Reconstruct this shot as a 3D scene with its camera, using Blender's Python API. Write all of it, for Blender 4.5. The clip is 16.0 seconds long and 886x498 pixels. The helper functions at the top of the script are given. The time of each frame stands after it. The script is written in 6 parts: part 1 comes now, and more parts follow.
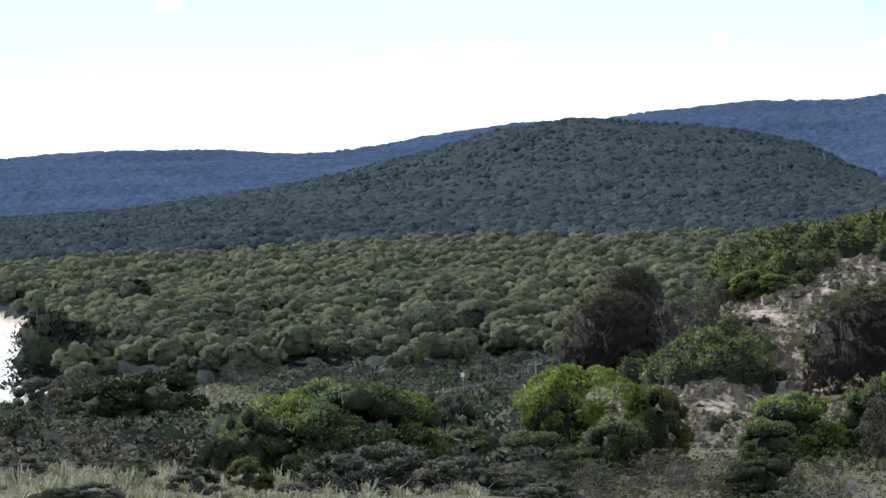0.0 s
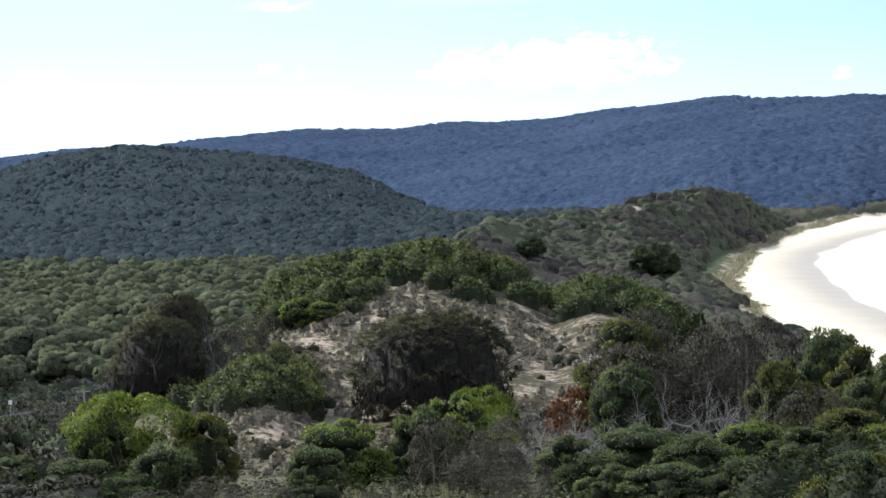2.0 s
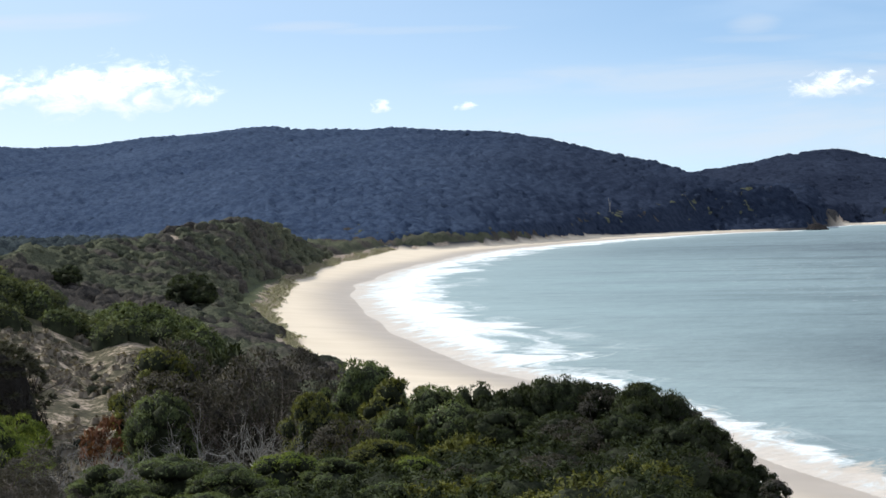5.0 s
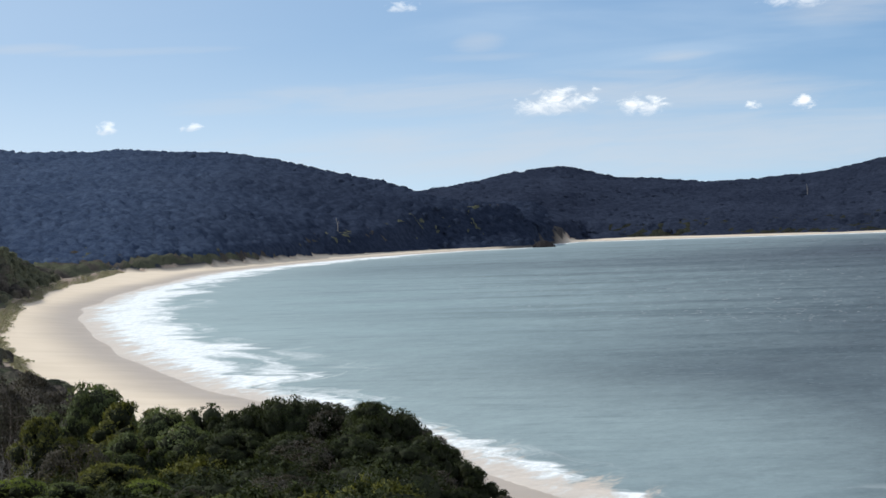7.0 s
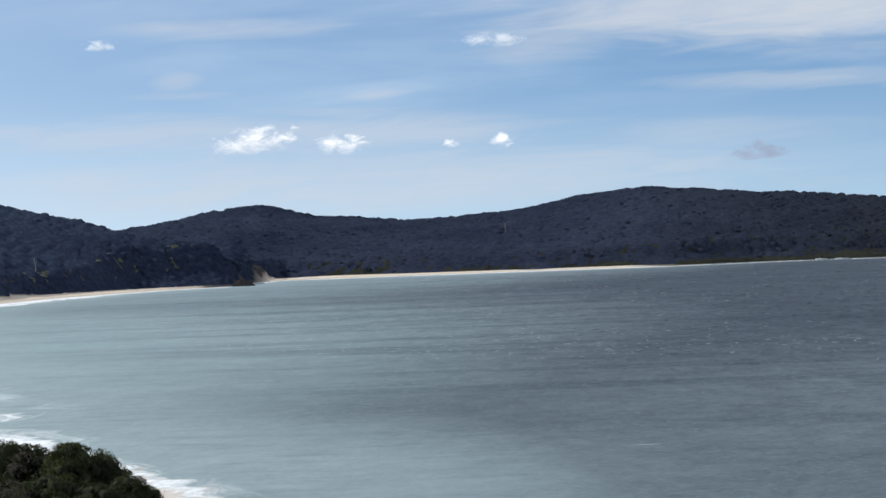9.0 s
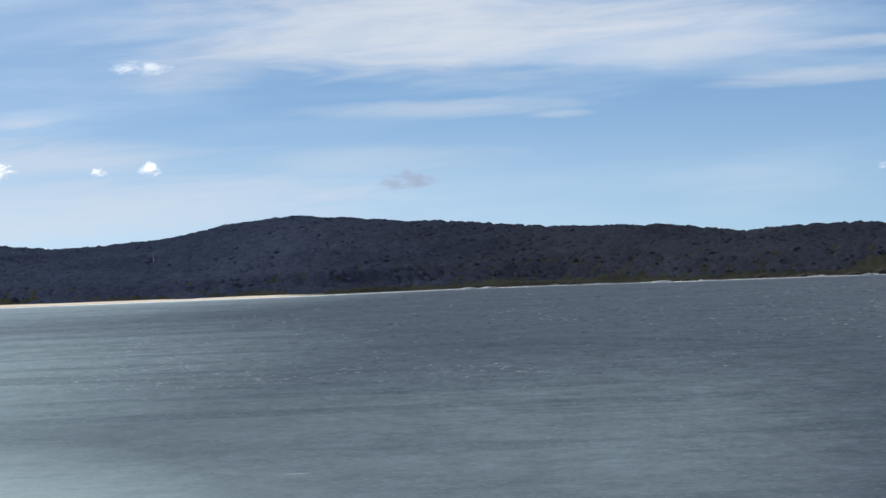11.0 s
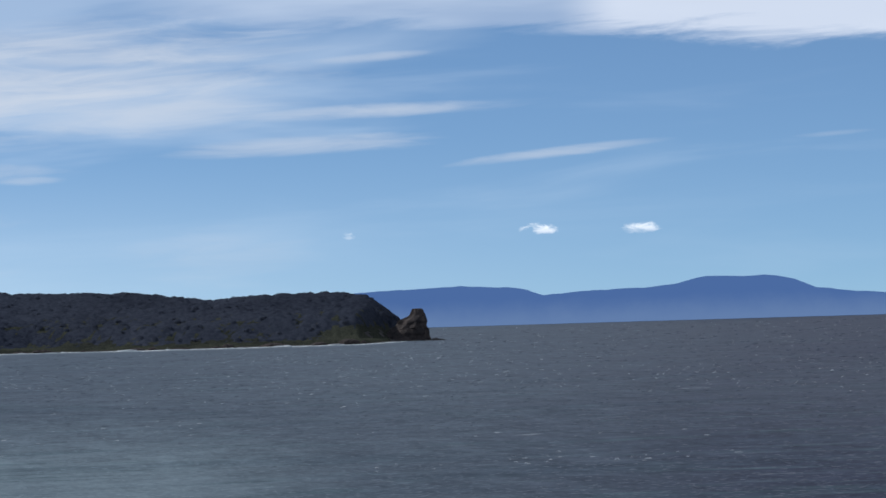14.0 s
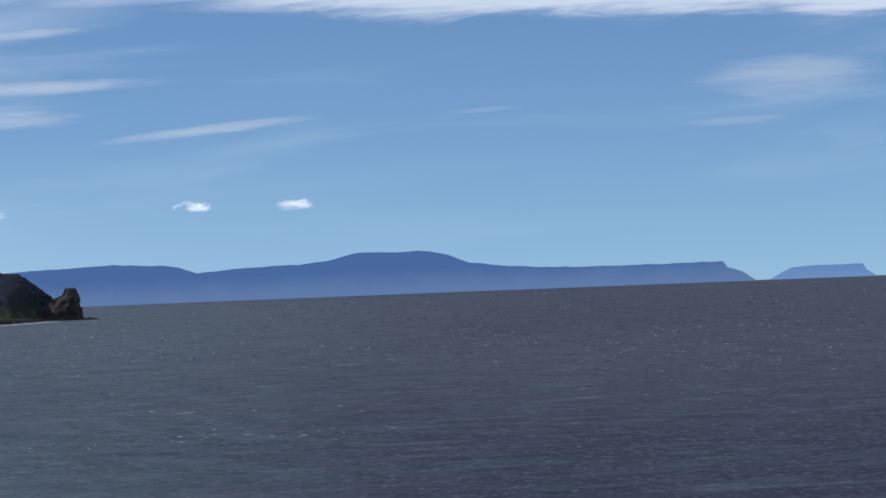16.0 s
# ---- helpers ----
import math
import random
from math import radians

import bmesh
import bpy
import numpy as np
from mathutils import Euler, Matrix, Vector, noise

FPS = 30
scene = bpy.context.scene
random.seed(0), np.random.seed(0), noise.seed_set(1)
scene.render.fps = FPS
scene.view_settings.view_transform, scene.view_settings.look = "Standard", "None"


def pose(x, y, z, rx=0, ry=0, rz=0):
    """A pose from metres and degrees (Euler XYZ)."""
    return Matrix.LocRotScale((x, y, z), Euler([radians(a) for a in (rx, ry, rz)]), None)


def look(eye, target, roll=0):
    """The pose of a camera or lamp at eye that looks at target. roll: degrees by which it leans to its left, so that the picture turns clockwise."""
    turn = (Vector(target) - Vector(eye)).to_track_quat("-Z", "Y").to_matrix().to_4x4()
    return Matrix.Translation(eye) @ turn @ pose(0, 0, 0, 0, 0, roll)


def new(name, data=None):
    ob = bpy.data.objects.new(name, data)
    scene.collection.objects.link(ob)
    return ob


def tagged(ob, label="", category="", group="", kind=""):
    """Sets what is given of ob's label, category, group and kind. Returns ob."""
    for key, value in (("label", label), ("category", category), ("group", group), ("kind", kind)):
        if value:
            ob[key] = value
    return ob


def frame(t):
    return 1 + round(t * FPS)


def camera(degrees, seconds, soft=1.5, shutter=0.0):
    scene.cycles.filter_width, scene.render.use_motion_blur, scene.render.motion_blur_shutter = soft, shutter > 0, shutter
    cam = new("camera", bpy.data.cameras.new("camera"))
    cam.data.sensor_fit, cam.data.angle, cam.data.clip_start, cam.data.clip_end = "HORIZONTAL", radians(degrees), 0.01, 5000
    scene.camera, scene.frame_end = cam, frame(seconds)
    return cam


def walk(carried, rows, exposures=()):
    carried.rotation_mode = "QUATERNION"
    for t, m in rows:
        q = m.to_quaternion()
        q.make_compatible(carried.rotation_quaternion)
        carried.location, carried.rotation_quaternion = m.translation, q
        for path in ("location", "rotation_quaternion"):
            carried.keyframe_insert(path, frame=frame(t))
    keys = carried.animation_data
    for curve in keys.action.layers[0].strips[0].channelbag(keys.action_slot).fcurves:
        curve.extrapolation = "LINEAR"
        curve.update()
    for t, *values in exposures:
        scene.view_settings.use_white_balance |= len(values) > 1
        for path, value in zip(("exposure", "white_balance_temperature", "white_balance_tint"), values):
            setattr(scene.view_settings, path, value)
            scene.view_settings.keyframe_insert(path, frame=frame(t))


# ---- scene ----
# A camera on a lookout turns where it stands: a long lens, the eye 45 m over the sea.
EYE = 45.0
cam = camera(14.41, 16.0, soft=1.6)
# seconds, yaw, pitch, roll in degrees
TURNS = [
    (0.0, -0.000, -1.438, 2.666),
    (0.5, -1.829, -1.303, 2.734),
    (1.0, -3.554, -1.219, 2.789),
    (1.5, -5.108, -1.206, 2.544),
    (2.0, -7.347, -1.301, 2.217),
    (2.5, -9.062, -1.327, 1.834),
    (3.0, -10.258, -1.227, 1.607),
    (3.5, -11.303, -1.143, 1.334),
    (4.0, -12.583, -1.113, 1.208),
    (4.2, -13.089, -1.099, 1.124),
    (6.3, -17.553, -0.917, 1.702),
    (6.5, -18.010, -0.891, 1.718),
    (7.0, -19.337, -0.823, 1.842),
    (7.5, -20.396, -0.709, 1.705),
    (8.0, -21.619, -0.583, 1.879),
    (8.5, -22.795, -0.476, 1.962),
    (9.0, -24.255, -0.360, 2.104),
    (9.2, -24.816, -0.349, 2.085),
    (11.3, -31.001, -0.051, 2.070),
    (11.5, -31.689, -0.025, 1.950),
    (12.0, -33.178, 0.090, 1.653),
    (12.5, -34.493, 0.282, 1.421),
    (13.0, -35.955, 0.526, 1.345),
    (13.5, -37.344, 0.632, 1.713),
    (14.0, -38.708, 0.747, 1.705),
    (14.5, -40.033, 0.695, 1.760),
    (15.0, -41.516, 0.629, 1.733),
    (15.5, -42.888, 0.439, 1.996),
    (16.0, -44.366, 0.184, 2.241),
]
EXPOSURES = [(0.0, 0.56, 5750, 6.5), (1.5, 0.54, 5850, 6.5), (2.4, 0.5, 5950, 6.5), (3.0, 0.38, 6050, 7), (3.5, 0.26, 6100, 7), (4.2, 0.18, 6150, 7.4), (6.5, -0.13, 6150, 8), (8.0, -0.22, 6200, 9), (9.0, -0.2, 6200, 9.5), (12.5, -0.03, 6250, 10), (14.5, -0.23, 5880, 9.5), (16.0, -0.26, 5850, 9.5)]
walk(cam, [(t, pose(0, 0, EYE, 90 + pitch, roll, yaw)) for t, yaw, pitch, roll in TURNS], EXPOSURES)

# ---- light: sun ahead to the left, a bright sky with thin cloud ----
SUN_AZ, SUN_EL = -45.0, 36.0
sun = new("sun", bpy.data.lights.new("sun", "SUN"))
sun.data.energy, sun.data.angle, sun.data.color = 4.7, radians(0.6), (1.0, 0.95, 0.87)
sun.matrix_world = look((0, 0, 300), (-300 * math.sin(radians(SUN_AZ)), -300 * math.cos(radians(SUN_AZ)), 300 - 300 * math.tan(radians(SUN_EL))))


def wire(nt, a, b, out=0, to=0):
    nt.links.new(a.outputs[out], b.inputs[to])


def math_node(nt, op, a, b=None, c=None, clamp=False):
    n = nt.nodes.new("ShaderNodeMath")
    n.operation, n.use_clamp = op, clamp
    for i, v in enumerate((a, b, c)):
        if v is None:
            continue
        if isinstance(v, (int, float)):
            n.inputs[i].default_value = v
        else:
            nt.links.new(v, n.inputs[i])
    return n.outputs[0]


def noise_node(nt, vec, scale, detail=4.0, rough=0.55, distortion=0.0):
    n = nt.nodes.new("ShaderNodeTexNoise")
    n.inputs["Scale"].default_value, n.inputs["Detail"].default_value = scale, detail
    n.inputs["Roughness"].default_value, n.inputs["Distortion"].default_value = rough, distortion
    if vec is not None:
        nt.links.new(vec, n.inputs["Vector"])
    return n.outputs["Fac"]


def ramp(nt, fac, lo, hi, smooth=True):
    n = nt.nodes.new("ShaderNodeMapRange")
    n.interpolation_type = "SMOOTHSTEP" if smooth else "LINEAR"
    n.inputs["From Min"].default_value, n.inputs["From Max"].default_value = lo, hi
    nt.links.new(fac, n.inputs["Value"])
    return n.outputs["Result"]


def mix_col(nt, fac, a, b, mode="MIX"):
    n = nt.nodes.new("ShaderNodeMix")
    n.data_type, n.blend_type = "RGBA", mode
    for i, v in ((0, fac), (6, a), (7, b)):
        if isinstance(v, (int, float)):
            n.inputs[i].default_value = v
        elif isinstance(v, tuple):
            n.inputs[i].default_value = (*v, 1) if len(v) == 3 else v
        else:
            nt.links.new(v, n.inputs[i])
    return n.outputs[2]


def combine(nt, x, y, z):
    n = nt.nodes.new("ShaderNodeCombineXYZ")
    for i, v in enumerate((x, y, z)):
        if isinstance(v, (int, float)):
            n.inputs[i].default_value = v
        else:
            nt.links.new(v, n.inputs[i])
    return n.outputs[0]


world = bpy.data.worlds.new("sky")
scene.world = world
world.use_nodes = True
nt = world.node_tree
nt.nodes.clear()
coord = nt.nodes.new("ShaderNodeTexCoord")
split = nt.nodes.new("ShaderNodeSeparateXYZ")
nt.links.new(coord.outputs["Generated"], split.inputs[0])
DX, DY, DZ = split.outputs
# the sky goes on a little below eye level, down to the far edge of the sea
up = math_node(nt, "MAXIMUM", math_node(nt, "ADD", math_node(nt, "MULTIPLY", DZ, 2.0), 0.12), 0.01)
sky = nt.nodes.new("ShaderNodeTexSky")
sky.sky_type, sky.sun_disc = "NISHITA", False
sky.sun_elevation, sky.sun_rotation = radians(SUN_EL), radians(SUN_AZ)
sky.air_density, sky.dust_density, sky.ozone_density = 1.0, 0.0, 2.5
nt.links.new(combine(nt, DX, DY, up), sky.inputs["Vector"])
AZ = math_node(nt, "MULTIPLY", math_node(nt, "ARCTAN2", DX, DY), 57.29578)
EL = math_node(nt, "MULTIPLY", math_node(nt, "ARCSINE", DZ), 57.29578)
# thin streaked high cloud, drawn out sideways and leaning a little
lean = math_node(nt, "SUBTRACT", EL, math_node(nt, "MULTIPLY", AZ, 0.035))
streak = noise_node(nt, combine(nt, math_node(nt, "MULTIPLY", AZ, 0.16), math_node(nt, "MULTIPLY", lean, 1.15), 3.7), 1.0, 4.0, 0.52, 0.35)
veil = noise_node(nt, combine(nt, math_node(nt, "MULTIPLY", AZ, 0.045), math_node(nt, "MULTIPLY", EL, 0.33), 8.1), 1.0, 3.0, 0.5, 0.2)
cover = math_node(nt, "MULTIPLY", ramp(nt, EL, 1.7, 3.2), math_node(nt, "MULTIPLY", ramp(nt, AZ, 16.0, 27.0), ramp(nt, AZ, 44.0, 35.0)))
thin = ramp(nt, math_node(nt, "SUBTRACT", math_node(nt, "ADD", math_node(nt, "ADD", streak, math_node(nt, "MULTIPLY", cover, 0.22)), math_node(nt, "MULTIPLY", math_node(nt, "SUBTRACT", veil, 0.5), 0.45)), math_node(nt, "MULTIPLY", ramp(nt, AZ, 36.0, 41.0), 0.07)), 0.44, 0.84)
low = math_node(nt, "MULTIPLY", ramp(nt, EL, 2.8, 0.0), ramp(nt, AZ, 46.0, 22.0))
glare = math_node(nt, "MULTIPLY", math_node(nt, "MULTIPLY", ramp(nt, AZ, 30.0, 0.0), math_node(nt, "ADD", math_node(nt, "MULTIPLY", ramp(nt, AZ, -125.0, -75.0), 0.2), 0.8)), ramp(nt, EL, 100.0, 20.0))
haze = math_node(nt, "ADD", math_node(nt, "MULTIPLY", low, 0.3), math_node(nt, "MULTIPLY", glare, 0.5))
thin = math_node(nt, "ADD", math_node(nt, "MULTIPLY", math_node(nt, "MULTIPLY", math_node(nt, "MULTIPLY", thin, ramp(nt, AZ, 12.0, 28.0)), math_node(nt, "ADD", math_node(nt, "MULTIPLY", ramp(nt, EL, 1.2, 2.6), 0.7), 0.3)), 0.3), haze, clamp=True)


def puff(az, el, wide, high, grain, solid, slant=0.0):
    """A small heap cloud: an uneven patch with a flatter base."""
    rise_ = math_node(nt, "MULTIPLY", math_node(nt, "SUBTRACT", AZ, az), slant)
    du = math_node(nt, "DIVIDE", math_node(nt, "SUBTRACT", AZ, az), wide)
    dv = math_node(nt, "DIVIDE", math_node(nt, "SUBTRACT", math_node(nt, "SUBTRACT", EL, el - 0.3 * high), rise_), high * 1.55)
    dv = math_node(nt, "MAXIMUM", dv, math_node(nt, "MULTIPLY", dv, -1.8))
    r = math_node(nt, "ADD", math_node(nt, "MULTIPLY", du, du), math_node(nt, "MULTIPLY", dv, dv))
    n = noise_node(nt, combine(nt, math_node(nt, "MULTIPLY", AZ, grain * 1.15), math_node(nt, "MULTIPLY", EL, grain * 2.2), az), 1.0, 7.0, 0.62, 0.4)
    edge = math_node(nt, "ADD", math_node(nt, "SUBTRACT", 1.0, r), math_node(nt, "MULTIPLY", math_node(nt, "SUBTRACT", n, 0.55), 4.6))
    lit = ramp(nt, math_node(nt, "ADD", math_node(nt, "DIVIDE", math_node(nt, "SUBTRACT", EL, el), high), math_node(nt, "MULTIPLY", n, 1.6)), 0.1, 1.3)
    return math_node(nt, "MULTIPLY", ramp(nt, edge, -0.35, 1.2), solid), lit


# high cloud drawn out by the wind: long soft wisps, each a little tilted
wisp_noise = noise_node(nt, combine(nt, math_node(nt, "MULTIPLY", AZ, 0.42), math_node(nt, "MULTIPLY", lean, 3.2), 1.3), 1.0, 6.0, 0.6, 0.5)


def wisp(az, el, wide, high, slant, solid):
    du = math_node(nt, "DIVIDE", math_node(nt, "SUBTRACT", AZ, az), wide)
    dv = math_node(nt, "DIVIDE", math_node(nt, "SUBTRACT", math_node(nt, "SUBTRACT", EL, el), math_node(nt, "MULTIPLY", math_node(nt, "SUBTRACT", AZ, az), slant)), high)
    r = math_node(nt, "ADD", math_node(nt, "MULTIPLY", du, du), math_node(nt, "MULTIPLY", dv, dv))
    edge = math_node(nt, "ADD", math_node(nt, "SUBTRACT", 1.0, r), math_node(nt, "MULTIPLY", math_node(nt, "SUBTRACT", wisp_noise, 0.5), 2.6))
    return math_node(nt, "MULTIPLY", ramp(nt, edge, -0.3, 1.5), solid)


wisps = None
for spec in ((8.3, 2.78, 2.2, 0.16, 0.02, 0.5), (12.7, 2.63, 0.9, 0.1, 0.0, 0.35), (14.3, 2.55, 1.9, 0.08, 0.0, 0.3), (15.65, 1.65, 1.1, 0.12, 0.02, 0.3), (18.8, 1.55, 1.7, 0.28, 0.01, 0.4), (20.0, 2.5, 0.45, 0.18, 0.05, 0.35),
             (23.27, 2.21, 0.65, 0.1, 0.06, 0.55), (26.2, 2.95, 1.5, 0.32, 0.04, 0.5), (23.0, 0.8, 8.0, 0.6, 0.0, 0.55), (21.5, 1.6, 5.5, 0.4, -0.02, 0.55), (20.1, 2.29, 1.0, 0.09, 0.0, 0.3), (20.95, 3.35, 1.9, 0.2, -0.02, 0.45), (16.0, 1.57, 1.3, 0.13, 0.0, 0.25),
             (30.0, 2.2, 2.5, 0.17, -0.01, 0.45), (30.6, 3.65, 5.8, 1.0, 0.03, 0.9), (33.6, 3.1, 2.8, 0.42, 0.02, 0.65), (37.5, 3.04, 3.0, 0.12, 0.028, 0.62), (36.6, 2.5, 2.1, 0.17, 0.02, 0.55), (40.5, 2.26, 1.8, 0.09, 0.088, 0.5),
             (32.0, 2.05, 0.6, 0.08, 0.0, 0.35), (37.6, 3.91, 1.0, 0.08, 0.05, 0.45), (45.2, 2.44, 0.7, 0.05, 0.05, 0.22), (50.2, 2.75, 1.5, 0.34, 0.02, 0.5), (49.3, 2.1, 0.9, 0.08, 0.02, 0.3), (29.0, 1.35, 2.6, 0.3, 0.0, 0.3), (35.0, 0.75, 1.6, 0.5, 0.0, 0.25)):
    w = wisp(*spec)
    wisps = w if wisps is None else math_node(nt, "MAXIMUM", wisps, w)
heaps = []
for spec in ((9.5, 1.66, 1.65, 0.4, 1.6, 0.98, 0.09), (7.72, 1.66, 0.72, 0.24, 2.2, 0.95, 0.06), (4.58, 1.79, 0.19, 0.1, 4.0, 0.75, 0.25), (5.1, 1.66, 0.09, 0.1, 5.0, 0.7, 0.2), (0.9, 1.74, 0.5, 0.16, 2.6, 0.7, 0.12), (-0.98, 1.66, 1.1, 0.13, 2.4, 0.65, 0.17),
             (-2.7, 1.57, 0.16, 0.07, 4.0, 0.55), (4.64, 2.76, 0.66, 0.09, 3.0, 0.6), (-4.4, 2.74, 0.36, 0.09, 3.0, 0.5), (13.9, 1.3, 0.19, 0.09, 4.0, 0.7, 0.05), (15.28, 1.29, 0.19, 0.06, 4.0, 0.6, 0.05),
             (21.22, 1.5, 0.76, 0.18, 2.6, 0.95, 0.1), (22.7, 1.43, 0.42, 0.16, 3.0, 0.9), (24.45, 1.36, 0.14, 0.06, 5.0, 0.75), (25.27, 1.39, 0.22, 0.1, 4.0, 0.92, 0.1), (18.78, 3.15, 0.27, 0.1, 4.0, 0.5), (25.2, 3.02, 0.55, 0.09, 3.0, 0.45),
             (40.35, 1.03, 0.34, 0.08, 3.4, 0.85), (41.97, 1.0, 0.36, 0.08, 3.4, 0.65, 0.03), (37.2, 1.01, 0.11, 0.05, 5.0, 0.45)):
    heaps.append(puff(*spec))
bank = math_node(nt, "MULTIPLY", math_node(nt, "MULTIPLY", ramp(nt, math_node(nt, "ADD", math_node(nt, "ADD", EL, math_node(nt, "MULTIPLY", math_node(nt, "SUBTRACT", AZ, 36.0), 0.045)), math_node(nt, "MULTIPLY", math_node(nt, "SUBTRACT", wisp_noise, 0.5), 1.0)), 4.3, 4.7), math_node(nt, "ADD", math_node(nt, "MULTIPLY", ramp(nt, AZ, 33.0, 36.0), 0.35), math_node(nt, "MULTIPLY", ramp(nt, AZ, 40.6, 41.8), 0.65))), 0.8)
air = mix_col(nt, 1.0, sky.outputs[0], (0.98, 1.05, 1.09), "MULTIPLY")
col = mix_col(nt, thin, air, (8.5, 9.15, 9.6))
col = mix_col(nt, wisps, col, (6.5, 6.75, 7.15))
for alpha, lit in heaps:
    col = mix_col(nt, alpha, col, mix_col(nt, lit, (8.2, 8.6, 9.1), (12.0, 11.8, 11.4)))
col = mix_col(nt, bank, col, (7.9, 8.1, 8.6))
grey = puff(29.41, 1.05, 0.46, 0.13, 2.4, 1.0)[0]
col = mix_col(nt, grey, col, (3.7, 4.3, 5.5))
bg = nt.nodes.new("ShaderNodeBackground")
nt.links.new(col, bg.inputs[0])
bg.inputs[1].default_value = 0.115
out = nt.nodes.new("ShaderNodeOutputWorld")
wire(nt, bg, out)

# ---- materials ----
def material(name):
    m = bpy.data.materials.new(name)
    m.use_nodes = True
    t = m.node_tree
    t.nodes.clear()
    o = t.nodes.new("ShaderNodeOutputMaterial")
    b = t.nodes.new("ShaderNodeBsdfPrincipled")
    t.links.new(b.outputs[0], o.inputs[0])
    return m, t, b, o


def place_vec(t):
    return t.nodes.new("ShaderNodeNewGeometry").outputs["Position"]


def bump(t, b, height, distance, strength=1.0):
    n = t.nodes.new("ShaderNodeBump")
    n.inputs["Distance"].default_value, n.inputs["Strength"].default_value = distance, strength
    t.links.new(height, n.inputs["Height"])
    t.links.new(n.outputs[0], b.inputs["Normal"])
    return n


def attr(t, name):
    n = t.nodes.new("ShaderNodeAttribute")
    n.attribute_name = name
    return n.outputs["Fac"]


def foliage(name, dark, light, glow=0.35, scale=0.6, rough=0.6, grain=0.0, depth=0.0, leaf=0.3, gloss=0.05, other=None):
    """Leaves: colour drifts from spray to spray and over whole bushes; some light comes through."""
    m, t, b, o = material(name)
    geo = t.nodes.new("ShaderNodeNewGeometry")
    big = noise_node(t, geo.outputs["Position"], scale, 3.0)
    fac = math_node(t, "ADD", math_node(t, "MULTIPLY", geo.outputs["Random Per Island"], leaf), math_node(t, "MULTIPLY", ramp(t, big, 0.3, 0.7), 1.0 - leaf))
    if grain:
        fine = noise_node(t, geo.outputs["Position"], grain, 4.0, 0.7)
        fac = math_node(t, "ADD", math_node(t, "MULTIPLY", fac, 0.55), math_node(t, "MULTIPLY", ramp(t, fine, 0.38, 0.62), 0.45))
    c = mix_col(t, fac, dark, light)
    if other:
        c = mix_col(t, attr(t, "tone"), c, mix_col(t, fac, *other))
    t.links.new(c, b.inputs["Base Color"])
    b.inputs["Roughness"].default_value = rough
    b.inputs["Specular IOR Level"].default_value = gloss
    if grain:
        bump(t, b, fine, depth)
    tr = t.nodes.new("ShaderNodeBsdfTranslucent")
    t.links.new(mix_col(t, 1.0, c, (1.0, 1.0, 0.55), "MULTIPLY"), tr.inputs[0])
    mx = t.nodes.new("ShaderNodeMixShader")
    mx.inputs[0].default_value = glow
    t.links.new(b.outputs[0], mx.inputs[1])
    t.links.new(tr.outputs[0], mx.inputs[2])
    t.links.new(mx.outputs[0], o.inputs[0])
    return m


def rough_surface(name, dark, light, scale, rough=0.9, relief=0.0, fine=6.0):
    m, t, b, o = material(name)
    p = place_vec(t)
    n1, n2 = noise_node(t, p, scale, 5.0), noise_node(t, p, scale * fine, 3.0)
    f = math_node(t, "ADD", math_node(t, "MULTIPLY", ramp(t, n1, 0.3, 0.7), 0.65), math_node(t, "MULTIPLY", n2, 0.35))
    t.links.new(mix_col(t, f, dark, light), b.inputs["Base Color"])
    b.inputs["Roughness"].default_value = rough
    b.inputs["Specular IOR Level"].default_value = 0.08
    if relief:
        bump(t, b, n2, relief)
    return m


LEAF_GREEN = foliage("leaf_green", (0.042, 0.056, 0.03), (0.172, 0.205, 0.088), 0.38, leaf=0.5)
LEAF_BRIGHT = foliage("leaf_bright_green", (0.066, 0.092, 0.026), (0.27, 0.325, 0.076), 0.42, leaf=0.5)
LEAF_DARK = foliage("leaf_dark_green", (0.018, 0.024, 0.014), (0.064, 0.078, 0.032), 0.26, leaf=0.5)
LEAF_OLIVE = foliage("leaf_olive", (0.042, 0.048, 0.02), (0.2, 0.2, 0.054), 0.36, leaf=0.5)
LEAF_GREY = foliage("leaf_grey", (0.055, 0.05, 0.048), (0.18, 0.164, 0.145), 0.22, leaf=0.5)
LEAF_BROWN = foliage("leaf_brown", (0.034, 0.03, 0.029), (0.11, 0.1, 0.084), 0.22, leaf=0.4)
SLOPE = foliage("slope_scrub_leaf", (0.032, 0.033, 0.03), (0.145, 0.138, 0.108), 0.15, 0.1, 0.9, leaf=0.5, gloss=0.0)
SLOPE_GREEN = foliage("slope_green_leaf", (0.026, 0.034, 0.026), (0.115, 0.13, 0.082), 0.15, 0.1, 0.9, leaf=0.5, gloss=0.0)
FOAM = rough_surface("foam", (0.28, 0.3, 0.32), (0.46, 0.48, 0.49), 0.8, 0.8)
LEAF_RUST = foliage("leaf_rust", (0.1, 0.045, 0.028), (0.2, 0.095, 0.055), 0.3)
LEAF_NEEDLE = foliage("sheoak_needles", (0.036, 0.035, 0.029), (0.185, 0.178, 0.126), 0.35, 1.0, leaf=0.4)
LEAF_MAT = foliage("dune_mat_leaf", (0.044, 0.055, 0.03), (0.192, 0.208, 0.092), 0.36, 0.5, leaf=0.5)
# darker needle copy: shade inside and down the sides of a sheoak
NEEDLE_SHADE = foliage("sheoak_inner_shade", (0.015, 0.013, 0.012), (0.045, 0.039, 0.033), 0.12, 1.2, leaf=0.6, grain=9.0, depth=0.1)
